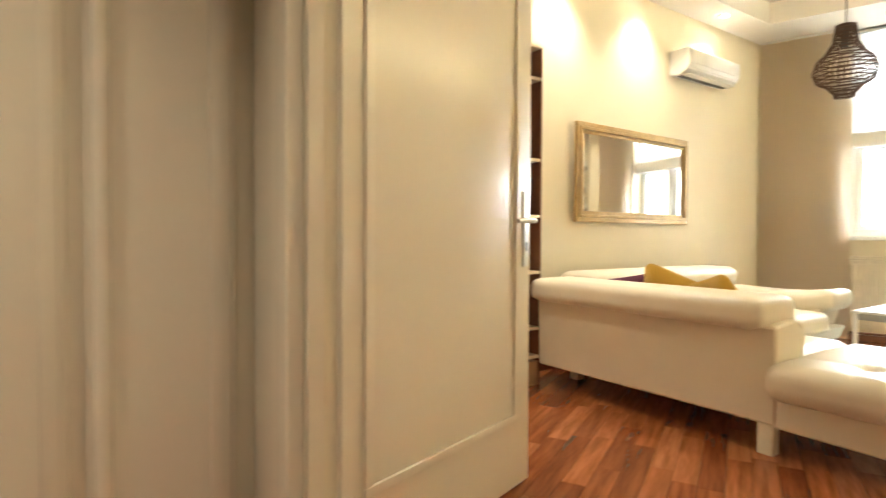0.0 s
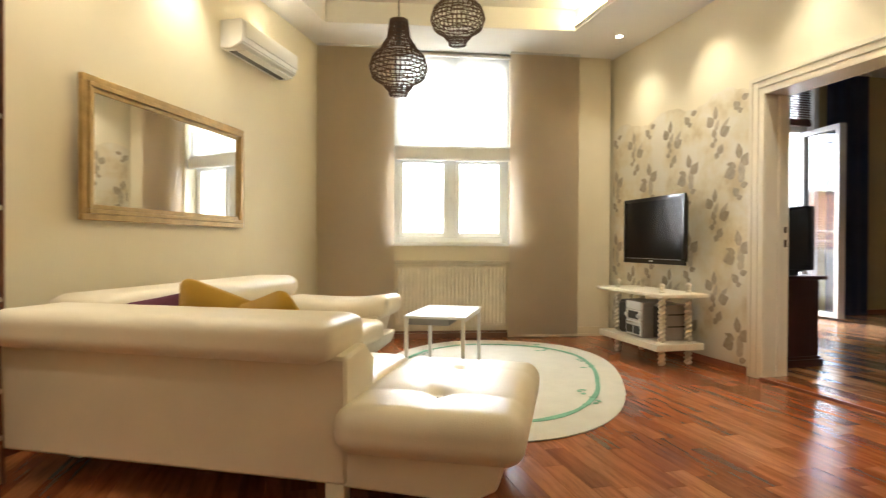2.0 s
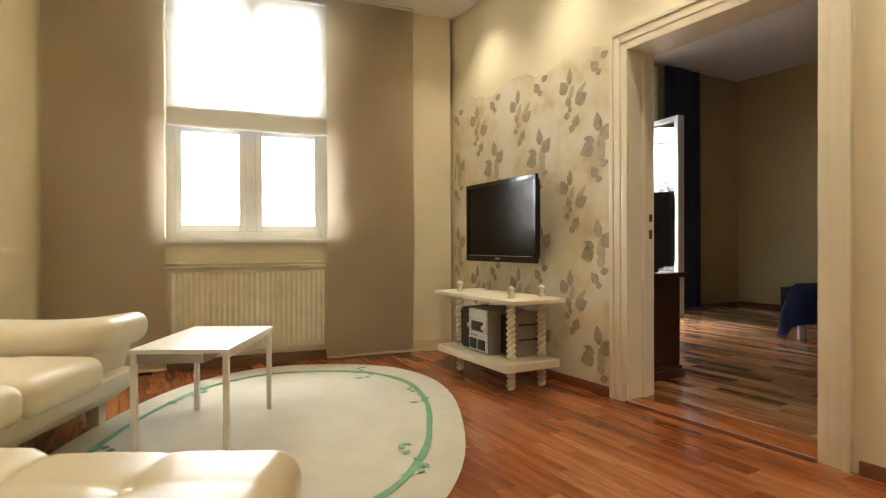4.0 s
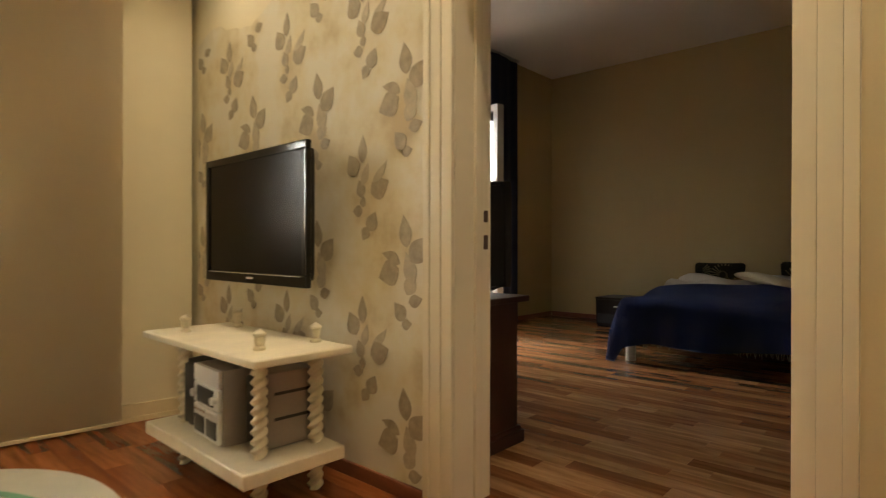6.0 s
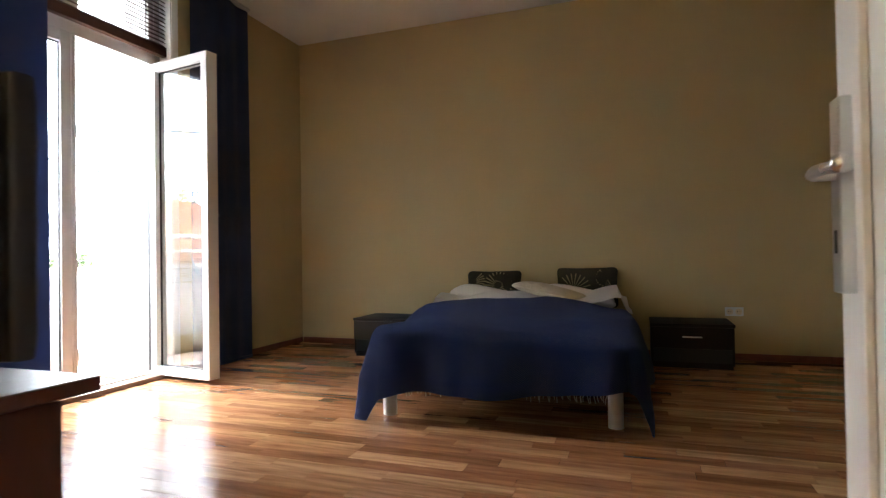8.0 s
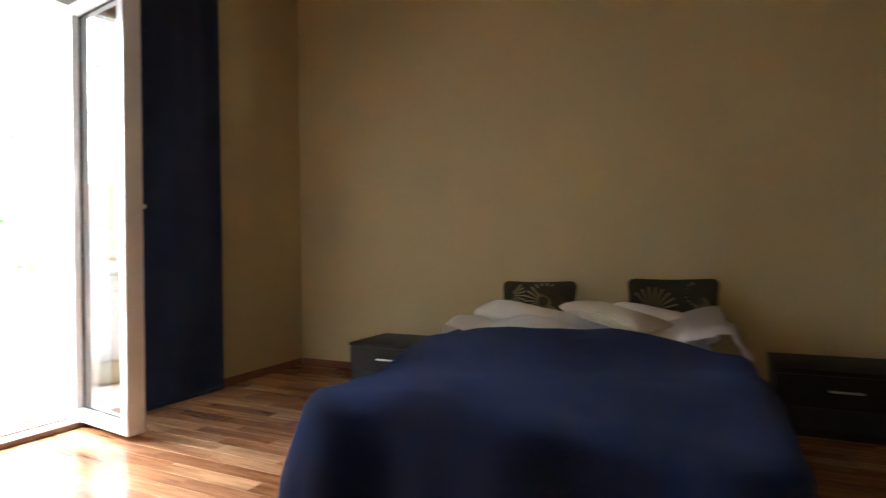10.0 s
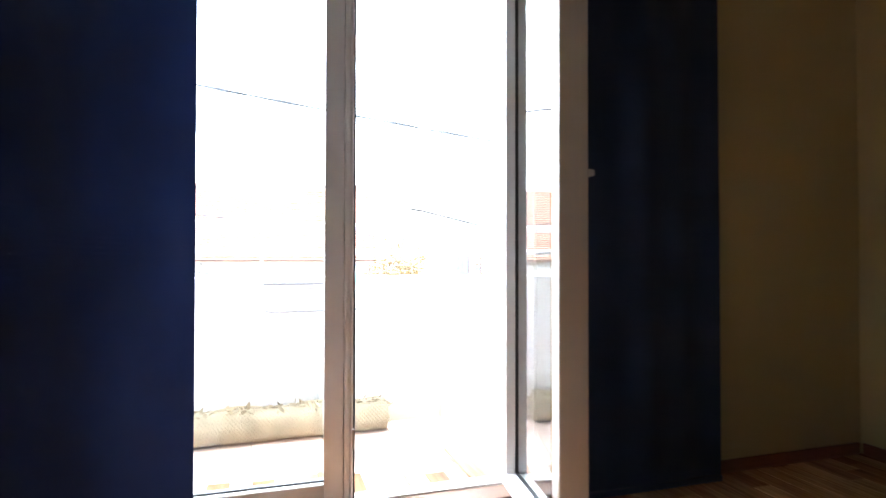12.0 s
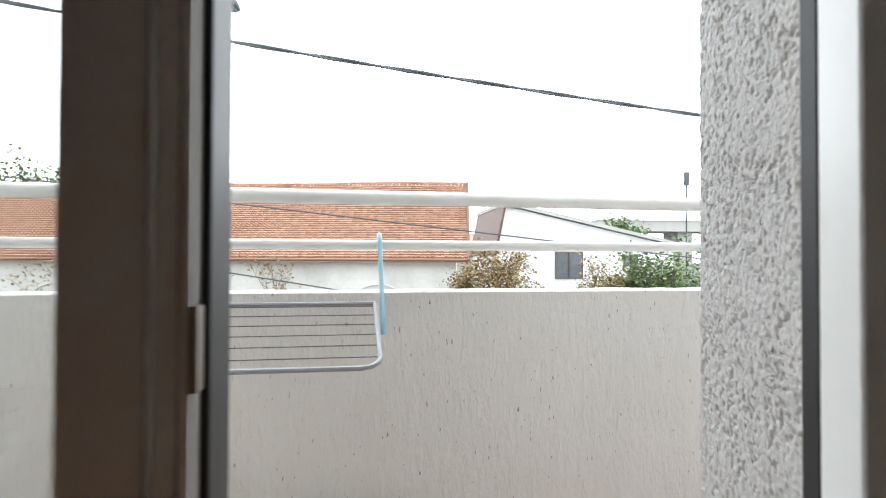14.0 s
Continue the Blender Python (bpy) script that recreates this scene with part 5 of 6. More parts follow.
for x in (6.25, 7.25):
    part("ladder_cord", cyl(bmesh.new(), (x, 6.212, 2.70), (x, 6.212, 3.34), 0.002, None, 6), M_BLINDWOOD, vb)


def navy_curtain(x0, x1, label, seed, y=6.10):
    c = thing("navy_curtain", pose(0, 0, 0), label, "curtain", "navy curtains")

    def fn(s, t):
        x = x0 + (x1 - x0) * s
        return (x, y + 0.010 * math.sin(s * 9 + seed) + 0.006 * math.sin(s * 23 + t * 2) - 0.01 * t * math.sin(s * 5), 0.012 + 3.41 * t)
    part("cloth", cloth_grid(40, 14, fn, 0.003), M_BLUECLOTH, c)
    part("hem", box((x0, y - 0.012, 0.004), (x1, y + 0.012, 0.03), 0.004), M_BLUECLOTH, c)
    part("track", box((x0, y - 0.02, 3.425), (x1, y + 0.02, 3.449), 0.003), M_PVC, c)


navy_curtain(7.62, 8.38, "navy blue panel curtain hanging beside the balcony door", 0.3)
navy_curtain(5.44, 6.165, "navy blue panel curtain with daylight on its edge", 1.9, 5.80)


# ================= balcony =================
PAR = pose(7.49, 7.655, 0, 0, 0, 2.4)          # local x: along the parapet, local y: outwards
pw = bmesh.new()
nx_, nz_ = 190, 24
grid = [[pw.verts.new((-3.6 + 5.9 * i / nx_, 0.004 * noise.noise((i * 0.11, j * 0.3, 4.0)), -0.30 + 1.205 * j / nz_)) for j in range(nz_ + 1)] for i in range(nx_ + 1)]
for i in range(nx_ + 1):
    x_ = -3.6 + 5.9 * i / nx_
    lip = 0.905 + 0.004 * noise.noise((x_ * 7, 0.5, 0.5)) + 0.002 * noise.noise((x_ * 31, 0.2, 1.5))
    grid[i] += [pw.verts.new((x_, 0.012, lip + 0.006)), pw.verts.new((x_, 0.108, lip + 0.006)), pw.verts.new((x_, 0.12, lip - 0.004)), pw.verts.new((x_, 0.12, -0.30))]
for a, c in zip(grid, grid[1:]):
    for j in range(len(a) - 1):
        pw.faces.new((a[j], c[j], c[j + 1], a[j + 1]))
    pw.faces.new((a[-1], c[-1], c[0], a[0]))
for g in (grid[0], grid[-1][::-1]):
    pw.faces.new(g)
bmesh.ops.recalc_face_normals(pw, faces=pw.faces[:])
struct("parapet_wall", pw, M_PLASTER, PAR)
struct("balcony_end_wall", box((9.72, 6.73, -4.5), (9.9, 7.9, 4.2), 0.01), M_ROUGHCAST)
struct("balcony_west_wall", box((3.8, 6.73, -4.5), (4.0, 7.69, 4.2)), M_ROUGHCAST)
struct("balcony_slab", box((3.9, 6.3, -0.35), (9.72, 7.95, -0.058)), M_GROUT)


def roughcast_face(name, x, side):
    """The thrown render of a reveal: small lumps and hollows, drawn out upwards."""
    b = bmesh.new()
    ny_, nz2 = (124, 900) if side > 0 else (60, 420)
    g = []
    for i in range(ny_ + 1):
        y = 6.372 + 0.364 * i / ny_
        col = []
        for j in range(nz2 + 1):
            z = -0.05 + 2.65 * j / nz2
            h = 0.0032 * noise.noise((y * 150, z * 80, x)) + 0.0024 * noise.noise((y * 290, z * 150, x + 3)) + 0.0016 * noise.noise((y * 40, z * 14, x + 7))
            h = 0.6 * h if h > -0.0016 else h * 1.6
            col.append(b.verts.new((x - side * (0.004 + h), y + (0.6 * h if i == ny_ else 0), z)))
        g.append(col)
    for a, c in zip(g, g[1:]):
        for j in range(nz2):
            b.faces.new((a[j], c[j], c[j + 1], a[j + 1]))
    back = [[b.verts.new((x + side * 0.002, 6.372, -0.05 + 2.65 * k)) for k in (0, 1)], [b.verts.new((x + side * 0.002, 6.736, -0.05 + 2.65 * k)) for k in (0, 1)]]
    b.faces.new((back[0][0], back[1][0], back[1][1], back[0][1]))
    b.faces.new([back[1][0]] + g[-1] + [back[1][1]])
    bmesh.ops.recalc_face_normals(b, faces=b.faces[:])
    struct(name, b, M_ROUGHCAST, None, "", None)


roughcast_face("trim_reveal_east", 7.50, 1)
roughcast_face("trim_reveal_west", 5.88, -1)
rl = thing("balcony_railing", PAR, "two white painted steel rails above the balcony parapet", "railing")
part("top_rail", sweep(bmesh.new(), [(-3.5, 0.05, 1.230), (-2, 0.05, 1.2325), (2.2, 0.05, 1.2325)], 0.025, 16), M_RAIL, rl)
part("lower_rail", sweep(bmesh.new(), [(-3.5, 0.05, 1.068), (2.2, 0.05, 1.068)], 0.018, 14), M_RAIL, rl)
for x in (-3.24, -2.34, 1.6):
    part("post", cyl(bmesh.new(), (x, 0.05, 0.90), (x, 0.05, 1.232), 0.016), M_RAIL, rl)
sk_ = thing("parapet_skirting", PAR, "beige glazed tile skirting along the balcony parapet", "tile skirting")
for k in range(-9, 6):
    part("tile", box((0.407 * k, -0.013, -0.048), (0.407 * k + 0.403, -0.005, 0.076), 0.002), M_SKIRTTILE, sk_)
rk = thing("drying_rack", pose(6.6, 7.672, 0, 0, 0, 2.4) @ pose(-6.6, -7.60, 0), "hanging clothes drying rack with pale blue hooks", "drying rack")
for xx in (6.325, 6.892):
    part("hook_arm", sweep(bmesh.new(), [(xx, 7.64, 1.075), (xx, 7.63, 1.098), (xx, 7.60, 1.105), (xx, 7.565, 1.09), (xx, 7.53, 1.03), (xx, 7.43, 0.90), (xx, 7.36, 0.815), (xx, 7.355, 0.79)], 0.008, 8), M_RACKBLUE, rk, "pale blue plastic hook arm")
fr = [(6.325, 7.50, 0.873), (6.325, 7.17, 0.755)] + [(6.325 + 0.05 * (1 - math.cos(a)), 7.17 - 0.055 * math.sin(a), 0.755 - 0.018 * math.sin(a)) for a in (0.5, 1.0, 1.57)]
fr += [(6.872 - 0.05 * (1 - math.cos(a)), 7.17 - 0.055 * math.sin(a), 0.755 - 0.018 * math.sin(a)) for a in (1.57, 1.0, 0.5)] + [(6.872, 7.17, 0.755), (6.872, 7.50, 0.873)]
part("frame_tube", sweep(bmesh.new(), fr, 0.0072, 8), M_RACKGREY, rk)
for k in range(6):
    y = 7.48 - 0.062 * k
    part("line_wire", cyl(bmesh.new(), (6.325, y, 0.866 - 0.022 * k), (6.872, y, 0.866 - 0.022 * k), 0.0015, None, 6), M_CABLE, rk)
part("wall_bar", cyl(bmesh.new(), (6.325, 7.50, 0.873), (6.872, 7.50, 0.873), 0.007, None, 8), M_RACKGREY, rk)

# rolled straw mat along the parapet, with a frayed edge
rr_ = thing("rolled_straw_mat", pose(6.9, 7.50, 0.048, 0, 0, 2.4) @ pose(-6.9, 0, 0), "rolled straw mat with frayed edge lying on the balcony floor", "straw mat")
b = bmesh.new()
rings = []
for i in range(341):
    xx = 5.2 + 1.88 * i / 340
    ring = []
    for k in range(44):
        a = 2 * math.pi * k / 44
        rad_ = 0.096 + 0.007 * noise.noise((xx * 4, math.cos(a) * 2, math.sin(a) * 2)) + 0.0028 * (1 if (i // 2 + k) % 2 else -1) * (0.6 + 0.8 * noise.noise((xx * 9, k * 0.3, 5)))
        ring.append(b.verts.new((xx, rad_ * math.cos(a), (rad_ - 0.002) * math.sin(a))))
    rings.append(ring)
for p, q in zip(rings, rings[1:]):
    for k in range(44):
        b.faces.new((p[k], p[(k + 1) % 44], q[(k + 1) % 44], q[k]))
b.faces.new(rings[0])
b.faces.new(rings[-1][::-1])
bmesh.ops.recalc_face_normals(b, faces=b.faces[:])
part("roll", b, M_STRAW, rr_, "", None)
spir = [(7.083, (0.088 - 0.0035 * k * 0.55) * math.cos(0.5 * k), (0.084 - 0.0035 * k * 0.55) * math.sin(0.5 * k)) for k in range(40)]
part("spiral_end", sweep(bmesh.new(), spir, 0.004, 5), M_STRAW, rr_)
b = bmesh.new()
rng = random.Random(11)
for i in range(420):
    xx = rng.uniform(5.25, 7.1)
    a = rng.uniform(0.8, 2.2) if xx < 7.05 else rng.uniform(0, 6.2)
    o_ = Vector((xx, 0.097 * math.cos(a), 0.094 * math.sin(a)))
    d = Vector((rng.uniform(-1, 1), rng.uniform(-0.6, 1.0), rng.uniform(-0.35, 0.55))).normalized() * rng.uniform(0.025, 0.06)
    s = Vector((rng.uniform(-1, 1), rng.uniform(-1, 1), rng.uniform(-1, 1))).normalized() * rng.uniform(0.005, 0.013)
    b.faces.new([b.verts.new(p) for p in (o_ - s, o_ + d * 0.6 - s, o_ + d, o_ + d * 0.6 + s, o_ + s)])
tagged(part("fringe", b, M_DRYLEAF, rr_, "frayed dry straw fringe", None), kind="stuff")
part("hem_cord", sweep(bmesh.new(), [(5.2 + 0.05 * i, 0.06 + 0.006 * math.sin(i), 0.085 + 0.01 * math.sin(i * 0.7)) for i in range(38)], 0.009, 6), M_STRAW, rr_)

# ================= street beyond =================
struct("ground", box((-400, 8.2, -4.9), (400, 900, -4.5)), M_ASPHALT)


def window_unit(parent, x, y, z, w, h, rot, shutter=False):
    wn_ = part("window", box((-w / 2, -0.04, 0), (w / 2, 0.0, h)), M_DARKGLASS, parent, "", None)
    wn_.matrix_local = pose(x, y, z, 0, 0, rot)
    b = bmesh.new()
    for a, c in (((-w / 2 - 0.06, -0.06), (w / 2 + 0.06, 0.0)), ((-w / 2 - 0.06, h), (w / 2 + 0.06, h + 0.06)), ((-w / 2 - 0.06, 0), (-w / 2, h)), ((w / 2, 0), (w / 2 + 0.06, h)), ((-0.03, 0), (0.03, h))):
        bx(b, (a[0], -0.09, a[1]), (c[0], -0.01, c[1]))
    part("window_frame", b, M_BROWNFRAME, wn_, "", None)


# long house with a tiled roof; local x runs along its facade from the near corner to the far end
ang_h = math.degrees(math.atan2(33.4 - 30.0, -9.7 - 11.1))
H1 = pose(11.1, 30.0, 0, 0, 0, ang_h)
h1 = thing("tiled_house", H1, "long white rendered house with a red clay tiled roof", "house")
part("wall", box((0.5, -8, -4.5), (44, -0.5, 1.05)), M_HOUSEWALL, h1, "", None)
part("gable", prism(bmesh.new(), [(-0.5, 1.05), (-8, 1.05), (-4.6, 4.7)], 0, 0.5, 0.6), M_HOUSEWALL, h1, "", None)
courses, cols = 34, 215
vs, fs = [], []
ez, rz, ey_, ry_ = 0.98, 4.85, 0.0, -4.5
rng = random.Random(3)
for i in range(courses):
    s0, s1 = i / courses, (i + 1) / courses
    for k in range(cols):
        x0, x1 = 44.2 * k / cols, 44.2 * (k + 0.94) / cols
        sag = 0.05 * math.sin(x0 * 0.35 + 1.0) * s0 * min(1.0, x0 / 4) + rng.uniform(-0.006, 0.006)
        lift = 0.085
        y0_, z0_ = ey_ + (ry_ - ey_) * s0, ez + (rz - ez) * s0 + sag
        y1_, z1_ = ey_ + (ry_ - ey_) * s1, ez + (rz - ez) * s1 + sag
        n0, xm = len(vs), (x0 + x1) / 2
        vs += [(x0, y0_, z0_ + lift), (xm, y0_ + 0.02, z0_ + lift + 0.024), (x1, y0_, z0_ + lift), (x1, y1_, z1_ + 0.02), (xm, y1_, z1_ + 0.044), (x0, y1_, z1_ + 0.02),
               (x0, y0_ - 0.07, z0_), (xm, y0_ - 0.07, z0_), (x1, y0_ - 0.07, z0_)]
        fs += [(n0, n0 + 5, n0 + 4, n0 + 1), (n0 + 1, n0 + 4, n0 + 3, n0 + 2), (n0 + 6, n0, n0 + 1, n0 + 7), (n0 + 7, n0 + 1, n0 + 2, n0 + 8)]
me = bpy.data.meshes.new("roof_tiles")
me.from_pydata(vs, [], fs)
me.materials.append(M_ROOF)
rt = new("roof_tiles", me)
rt.parent = h1
tagged(rt, "red clay roof tiles in overlapping courses", kind="stuff")
part("roof_deck", prism(bmesh.new(), [(0.0, 0.93), (-4.5, 4.78), (-9, 0.93), (-9, 0.8), (-4.5, 4.65), (0.0, 0.8)], 0, 0.0, 44.2), M_ROOF, h1, "", None)
b = bmesh.new()
for k in range(110):
    cyl(b, (0.4 * k, -4.5, 4.90 + 0.05 * math.sin(0.4 * k * 0.35 + 1.0) * min(1.0, 0.1 * k)), (0.4 * k + 0.39, -4.5, 4.93 + 0.05 * math.sin(0.4 * k * 0.35 + 1.0) * min(1.0, 0.1 * k)), 0.09, 0.075, 8)
tagged(part("ridge_tiles", b, M_ROOF, h1, "", None), kind="stuff")
part("gutter", sweep(bmesh.new(), [(0, 0.08, 0.90), (44, 0.08, 0.90)], 0.045, 8), M_BROWNFRAME, h1)
part("verge_board", prism(bmesh.new(), [(0.05, 0.85), (-4.5, 4.75), (-4.5, 5.0), (0.05, 1.08)], 0, -0.12, 0.0), M_BROWNFRAME, h1, "", None)
part("downpipe", sweep(bmesh.new(), [(11.2, 0.08, 0.9), (11.2, -0.3, 0.5), (11.2, -0.42, 0.2), (11.2, -0.42, -4.5)], 0.06, 8), M_BROWNFRAME, h1)
for x in (4.0, 11.9, 19.0, 26.2):
    b = bmesh.new()
    sweep(b, [(x + 1.1 * math.cos(a * math.pi / 10), -0.46, -0.95 + 0.75 * math.sin(a * math.pi / 10)) for a in range(11)], 0.05, 6)
    part("arch_moulding", b, M_HOUSEWALL, h1)
vt = part("wall_vent", box((27.6, -0.5, -0.55), (28.3, -0.44, 0.35)), M_BROWNFRAME, h1, "", None)
for k in range(5):
    part("vent_slat", box((27.65, -0.44, -0.45 + k * 0.16), (28.25, -0.40, -0.37 + k * 0.16)), M_CONCRETE, vt, "", None)
part("roof_hatch", box((16.6, -3.9, 4.35), (17.5, -3.4, 4.62)), M_BROWNFRAME, h1, "", None)
part("roof_hatch", box((31.6, -3.9, 4.35), (32.3, -3.4, 4.60)), M_BROWNFRAME, h1, "", None)

h2 = thing("white_house", pose(0, 38, 0), "white rendered house with a shallow single-pitch roof", "house")
part("wall", prism(bmesh.new(), [(14.15, -4.5), (14.15, 1.2), (14.75, 4.05), (15.5, 3.95), (25.4, 1.8), (25.4, -4.5)], 1, 0, 8), M_WHITEHOUSE, h2, "", None)
part("roof", prism(bmesh.new(), [(14.6, 4.1), (15.5, 4.0), (25.7, 1.78), (25.7, 1.98), (15.5, 4.22), (14.6, 4.3)], 1, -0.3, 8.2), M_CONCRETE, h2, "", None)
part("verge", prism(bmesh.new(), [(14.05, 1.15), (14.65, 4.1), (14.78, 4.1), (14.2, 1.15)], 1, -0.25, 8.0), M_BROWNFRAME, h2, "", None)
window_unit(h2, 18.7, 0.0, -0.15, 1.6, 1.5, 0)
window_unit(h2, 22.6, 0.0, 0.6, 0.8, 0.6, 0)
h3 = thing("far_house", pose(0, 46, 0), "small house with red roof and balcony behind the tiled house", "house")
part("wall", box((12.6, 0, -4.5), (19.0, 6, 1.3)), M_HOUSEWALL, h3, "", None)
part("roof", prism(bmesh.new(), [(-0.4, 1.25), (2.6, 2.9), (6.4, 1.25)], 0, 12.3, 19.2), M_ROOF, h3, "", None)
part("balcony_rail", bx(bx(box((12.8, -0.6, -0.9), (15.4, -0.5, -0.8)), (12.8, -0.6, -2.0), (15.4, -0.5, -1.9)), (12.8, -0.58, -1.9), (13.0, -0.52, -0.9)), M_RAIL, h3, "", None)
window_unit(h3, 14.2, 0.0, -1.4, 1.2, 1.6, 0)
br = thing("road_bridge", pose(0, 75, 0), "grey concrete road bridge with railing in the distance", "bridge")
part("deck", box((36, 0, 4.6), (90, 6, 6.0)), M_CONCRETE, br, "", None)
part("parapet", box((36, -0.2, 6.0), (90, 0, 6.3)), M_RAIL, br, "", None)
for k in range(16):
    part("rail_post", box((37 + k * 2.4, -0.15, 6.3), (37.12 + k * 2.4, -0.05, 7.3)), M_RAIL, br, "", None)
part("handrail", box((36, -0.15, 7.3), (90, -0.05, 7.4)), M_RAIL, br, "", None)
part("pier", box((48, 1, -4.5), (50, 5, 4.6)), M_CONCRETE, br, "", None)
sg = thing("signal_mast", pose(34.7, 52, 0), "dark railway signal on a thin mast", "signal")
part("mast", cyl(bmesh.new(), (0, 0, -4.5), (0, 0, 7.5), 0.07), M_CABLE, sg)
part("signal_head", box((-0.22, -0.2, 7.5), (0.22, 0.1, 8.7), 0.05), M_CABLE, sg)
lpst = thing("street_lamp", pose(4.56, 14, 0), "tall grey steel street lamp with a flat head", "street lamp")
part("pole", cyl(bmesh.new(), (0, 0, -4.5), (0, 0, 4.68), 0.098, 0.072, 20), M_POLE, lpst)
b = bmesh.new()
prism(b, [(-0.22, 4.74), (-0.08, 4.88), (0.12, 4.86), (0.42, 4.66), (0.38, 4.58), (0.10, 4.62), (-0.18, 4.68)], 1, -0.16, 0.16)
bmesh.ops.bevel(b, geom=b.edges[:], offset=0.03, segments=2, affect="EDGES")
part("lamp_head", b, M_POLE, lpst)
part("lamp_glass", box((0.06, -0.12, 4.585), (0.30, 0.12, 4.615), 0.012), M_WHITEHOUSE, lpst)
part("photocell", cyl(bmesh.new(), (-0.02, 0, 4.84), (-0.02, 0, 4.95), 0.05), M_CONCRETE, lpst)


def overhead(name, p0, p1, sag, r, twist, label):
    p0, p1 = Vector(p0), Vector(p1)
    w = thing(name, pose(0, 0, 0), label, "cable", "overhead cables")
    for s in range(2 if twist else 1):
        pts = []
        n = 160 if twist else 40
        for i in range(n + 1):
            k = i / n
            p = p0.lerp(p1, k) - Vector((0, 0, 4 * sag * k * (1 - k)))
            if twist:
                p += Vector((0, math.cos(k * 150 + s * math.pi), math.sin(k * 150 + s * math.pi))) * r * 0.9
            pts.append(p)
        part("strand", sweep(bmesh.new(), pts, r, 6), M_CABLE, w)


overhead("power_cable", (-12, 11.5, 6.13), (24, 11.5, 1.78), 0.84, 0.013, True, "thick twisted black overhead cable")
overhead("phone_cable", (-10, 12, 3.25), (26, 12, -0.6), 0.0, 0.009, False, "thin black overhead cable")
overhead("phone_cable", (-10, 12, 3.4), (12, 12, -0.25), 0.0, 0.009, False, "thin black overhead cable sloping down")


def tree(name, x, y, z0, h, spread, leaf, nleaf, size, seed, label, trunk_r=0.16):
    """A tapered trunk, forking limbs and many small leaves round the limb ends."""
    rng = random.Random(seed)
    t = thing(name, pose(x, y, z0), label, "tree")
    b = bmesh.new()
    tips = []

    def limb(p, d, l, r, depth):
        pts = [p]
        q = p.copy()
        for i in range(4):
            d = (d + Vector((rng.uniform(-1, 1), rng.uniform(-1, 1), rng.uniform(-0.2, 0.5))) * 0.16).normalized()
            q = q + d * (l / 4)
            pts.append(q.copy())
        for a, c, k in zip(pts, pts[1:], range(4)):
            cyl(b, a, c, r * (1 - k * 0.15), r * (1 - (k + 1) * 0.15), 7)
        if depth == 0:
            tips.extend(pts[1:])
            return
        for k in range(rng.choice((3, 4))):
            a = rng.uniform(0, 2 * math.pi)
            nd = (d * 0.7 + Vector((math.cos(a) * spread, math.sin(a) * spread, rng.uniform(0.0, 0.6)))).normalized()
            limb(pts[rng.choice((2, 3, 4))], nd, l * rng.uniform(0.55, 0.8), r * 0.5, depth - 1)

    limb(Vector((0, 0, 0)), Vector((0, 0, 1)), h * 0.45, trunk_r, 3)
    part("trunk", b, M_BARK, t)
    vs, fs = [], []
    for i in range(nleaf):
        p = rng.choice(tips) + Vector((rng.gauss(0, 1), rng.gauss(0, 1), rng.gauss(0, 0.8))) * h * 0.045
        d = Vector((rng.uniform(-1, 1), rng.uniform(-1, 1), rng.uniform(-0.8, 0.4))).normalized() * size * rng.uniform(0.6, 1.2)
        s = d.cross(Vector((rng.uniform(-1, 1), rng.uniform(-1, 1), 1))).normalized() * d.length * 0.38
        n0 = len(vs)
        vs += [p, p + d * 0.5 + s, p + d, p + d * 0.5 - s]
        fs.append((n0, n0 + 1, n0 + 2, n0 + 3))
    me = bpy.data.meshes.new("crown")
    me.from_pydata(vs, [], fs)
    me.materials.append(leaf)
    o = new("crown", me)
    o.parent = t
    tagged(o, kind="stuff")


tree("maple_tree", 12.05, 28.0, -4.5, 5.7, 0.8, M_LEAFRUST, 8000, 0.13, 4, "maple tree turning rusty in front of the white house")
tree("maple_tree", 15.3, 30.0, -4.5, 5.5, 0.6, M_LEAFRUST, 5000, 0.13, 9, "small rusty maple beside the white house window")
tree("lime_tree", 18.0, 29.0, -4.5, 5.9, 0.9, M_LEAFGREEN, 9000, 0.15, 14, "leafy green tree beside the white house")
tree("lime_tree", 20.6, 28.0, -4.5, 7.4, 0.9, M_LEAFGREEN, 9000, 0.16, 21, "tall green tree near the bridge")
tree("lime_tree", 33.0, 58.0, -4.5, 10.3, 0.9, M_LEAFGREEN, 7000, 0.26, 31, "distant round green tree behind the white house")
tree("lime_tree", 23.5, 55.0, -4.5, 10.0, 0.8, M_LEAFGREEN, 5000, 0.25, 36, "distant green tree behind the roofs")
tree("lime_tree", -14.0, 42.0, -4.5, 13.5, 0.8, M_LEAFGREEN, 9000, 0.24, 44, "green tree rising behind the tiled roof")
tree("bare_shrub", -5.5, 30.6, -4.5, 6.3, 0.8, M_LEAFRUST, 420, 0.16, 51, "nearly bare shrub climbing the house wall", 0.06)
tree("bare_shrub", 3.6, 29.8, -4.5, 6.0, 0.6, M_LEAFRUST, 260, 0.15, 57, "nearly bare shrub by the downpipe", 0.05)

# daylight that the sky sends through the living room window
al = bpy.data.lights.new("window_daylight", "AREA")
al.shape, al.size, al.size_y, al.energy, al.color = "RECTANGLE", 1.25, 2.0, 32, (1.0, 0.98, 0.95)
wl_ = new("window_daylight", al)
wl_.matrix_world = FRONT @ look((1.405, 0.62, 2.05), (1.405, -3, 1.3))


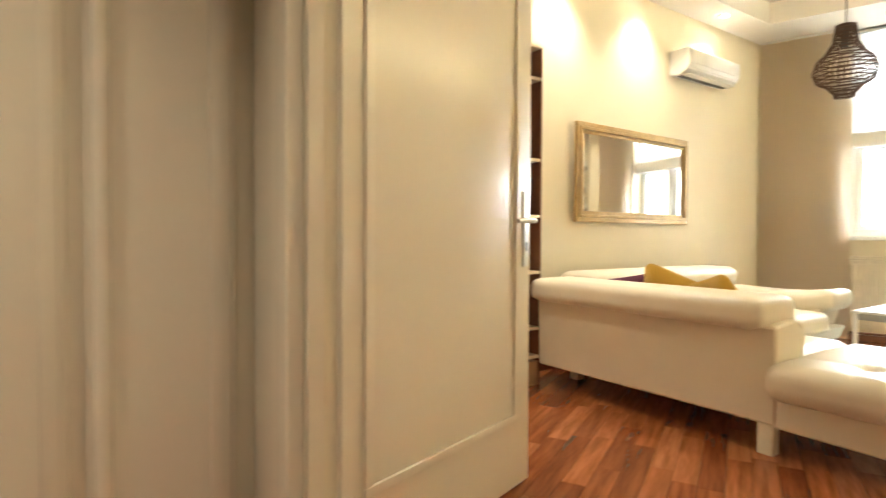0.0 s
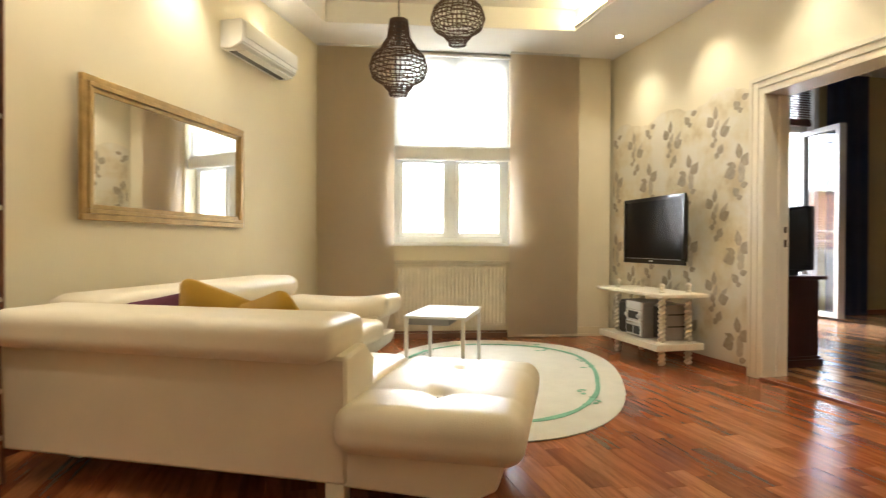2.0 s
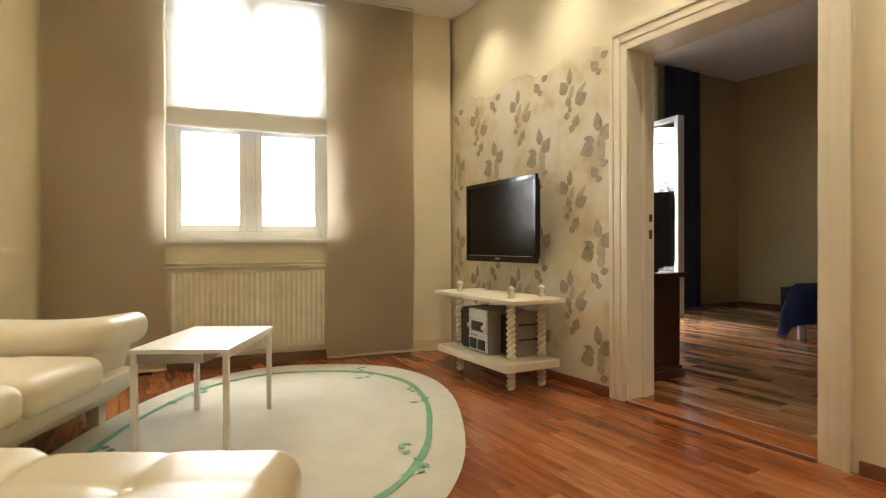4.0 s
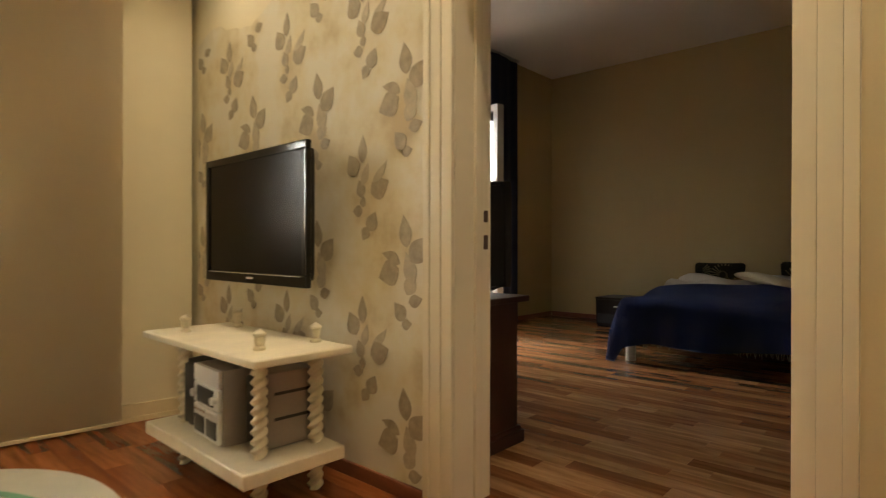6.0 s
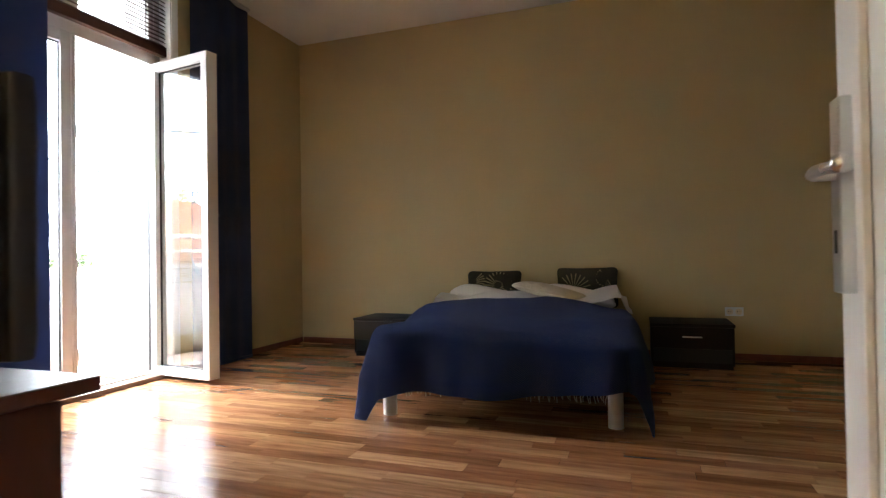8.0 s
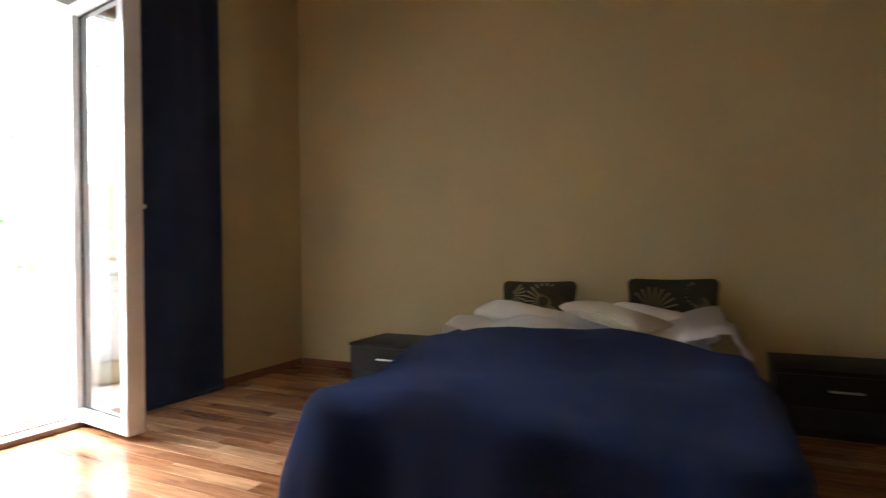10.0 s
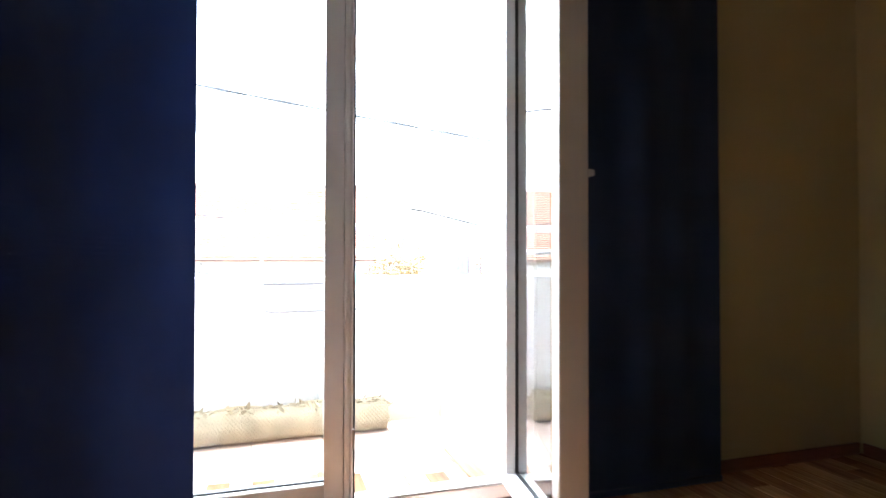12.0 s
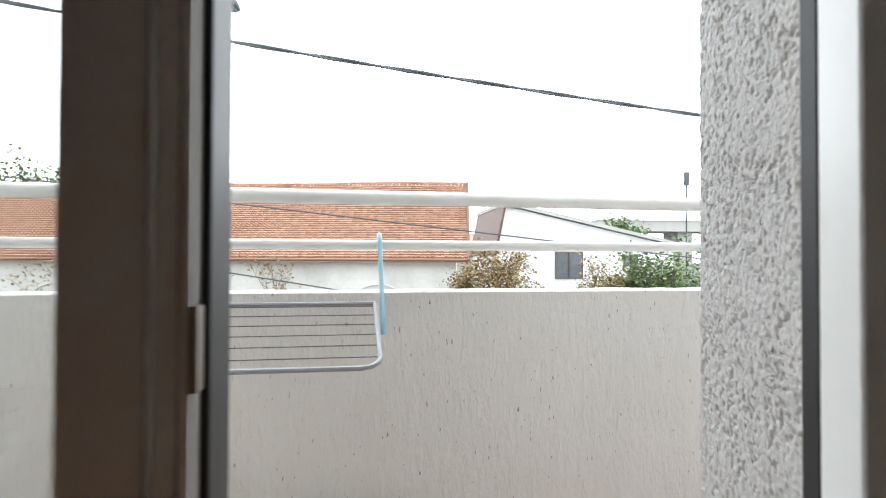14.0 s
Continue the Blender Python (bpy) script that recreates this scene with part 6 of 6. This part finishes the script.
# ================= pieces of floors and pavements =================
def plank_mesh(w, l):
    b = bmesh.new()
    bx(b, (-w / 2, -l / 2, -0.011), (w / 2, l / 2, 0.0))
    topf = [f for f in b.faces if f.normal.z > 0.5] or [max(b.faces, key=lambda f: f.calc_center_median().z)]
    bmesh.ops.bevel(b, geom=list(topf[0].edges), offset=0.0005, segments=1, affect="EDGES")
    me = bpy.data.meshes.new("plank")
    b.to_mesh(me)
    b.free()
    return me


INV_L, INV_F = LEFT.inverted(), FRONT.inverted()


def lay(floor_name, x0, dx, nrows, y0, y1, w, keep, mo, mi_, near):
    """Rows of strips of three lengths along y: the nearest to a stretch of the plan as parts, the others joined."""
    rng = random.Random(7)
    lengths = (0.44, 0.58, 0.72)
    cells = []
    for r in range(nrows):
        x = x0 + dx * (r + 0.5)
        y = y0 - rng.uniform(0, 0.6)
        while y < y1:
            k = rng.choice((0, 1, 1, 2))
            c = Vector((x, y + lengths[k] / 2, 0))
            if keep(c):
                cells.append((c, k))
            y += lengths[k]
    cells.sort(key=lambda c: (c[0] - near).length)
    meshes = []
    for length in lengths:
        me = plank_mesh(w - 0.0012, length - 0.0012)
        me.materials.append(mo)
        meshes.append(me)
    fl = bpy.data.objects[floor_name]
    for c, k in cells[:290]:
        o = new("plank", meshes[k])
        o.location = c
        o.parent = fl
    vs, fs = [], []
    hw = (w - 0.0012) / 2
    for c, k in cells[290:]:
        n0, hl = len(vs), (lengths[k] - 0.0012) / 2
        for z, e in ((0.0, 0.0005), (-0.001, 0.0), (-0.011, 0.0)):
            vs += [(c.x - hw + e, c.y - hl + e, z), (c.x + hw - e, c.y - hl + e, z), (c.x + hw - e, c.y + hl - e, z), (c.x - hw + e, c.y + hl - e, z)]
        fs.append((n0, n0 + 1, n0 + 2, n0 + 3))
        for a in (0, 4):
            for i in range(4):
                j = (i + 1) % 4
                fs.append((n0 + a + i, n0 + a + 4 + i, n0 + a + 4 + j, n0 + a + j))
    m2 = bpy.data.meshes.new("planks")
    m2.from_pydata(vs, [], fs)
    m2.materials.append(mi_)
    o = new("planks", m2)
    o.parent = fl
    tagged(o, "laminate strips further off", kind="stuff")


def in_living(c):
    l_, f_ = INV_L @ c, INV_F @ c
    return l_.x > -0.1 and f_.y < 0.15 and l_.y > -5.1 and c.x < 3.75


lay("floor_living", 3.745, -0.098, 72, -4.3, 5.6, 0.098, in_living, M_RED_O, M_RED_I, Vector((1.9, 1.7, 0)))
lay("floor_bedroom", 3.955, 0.098, 56, -0.9, 6.2, 0.098, lambda c: True, M_TAN_O, M_TAN_I, Vector((6.0, 4.0, 0)))
tm = bpy.data.meshes.new("tile")
b = box((-0.2015, -0.2015, -0.012), (0.2015, 0.2015, 0.0), 0.002, 1)
b.to_mesh(tm)
b.free()
tm.materials.append(M_TERRA)
slab_o = bpy.data.objects["balcony_slab"]
for i in range(-6, 10):
    for j in range(4):
        o = new("tile", tm)
        o.matrix_world = PAR @ pose(-0.203 - 0.407 * i, -0.21 - 0.407 * j, -0.046)
        o.parent = slab_o
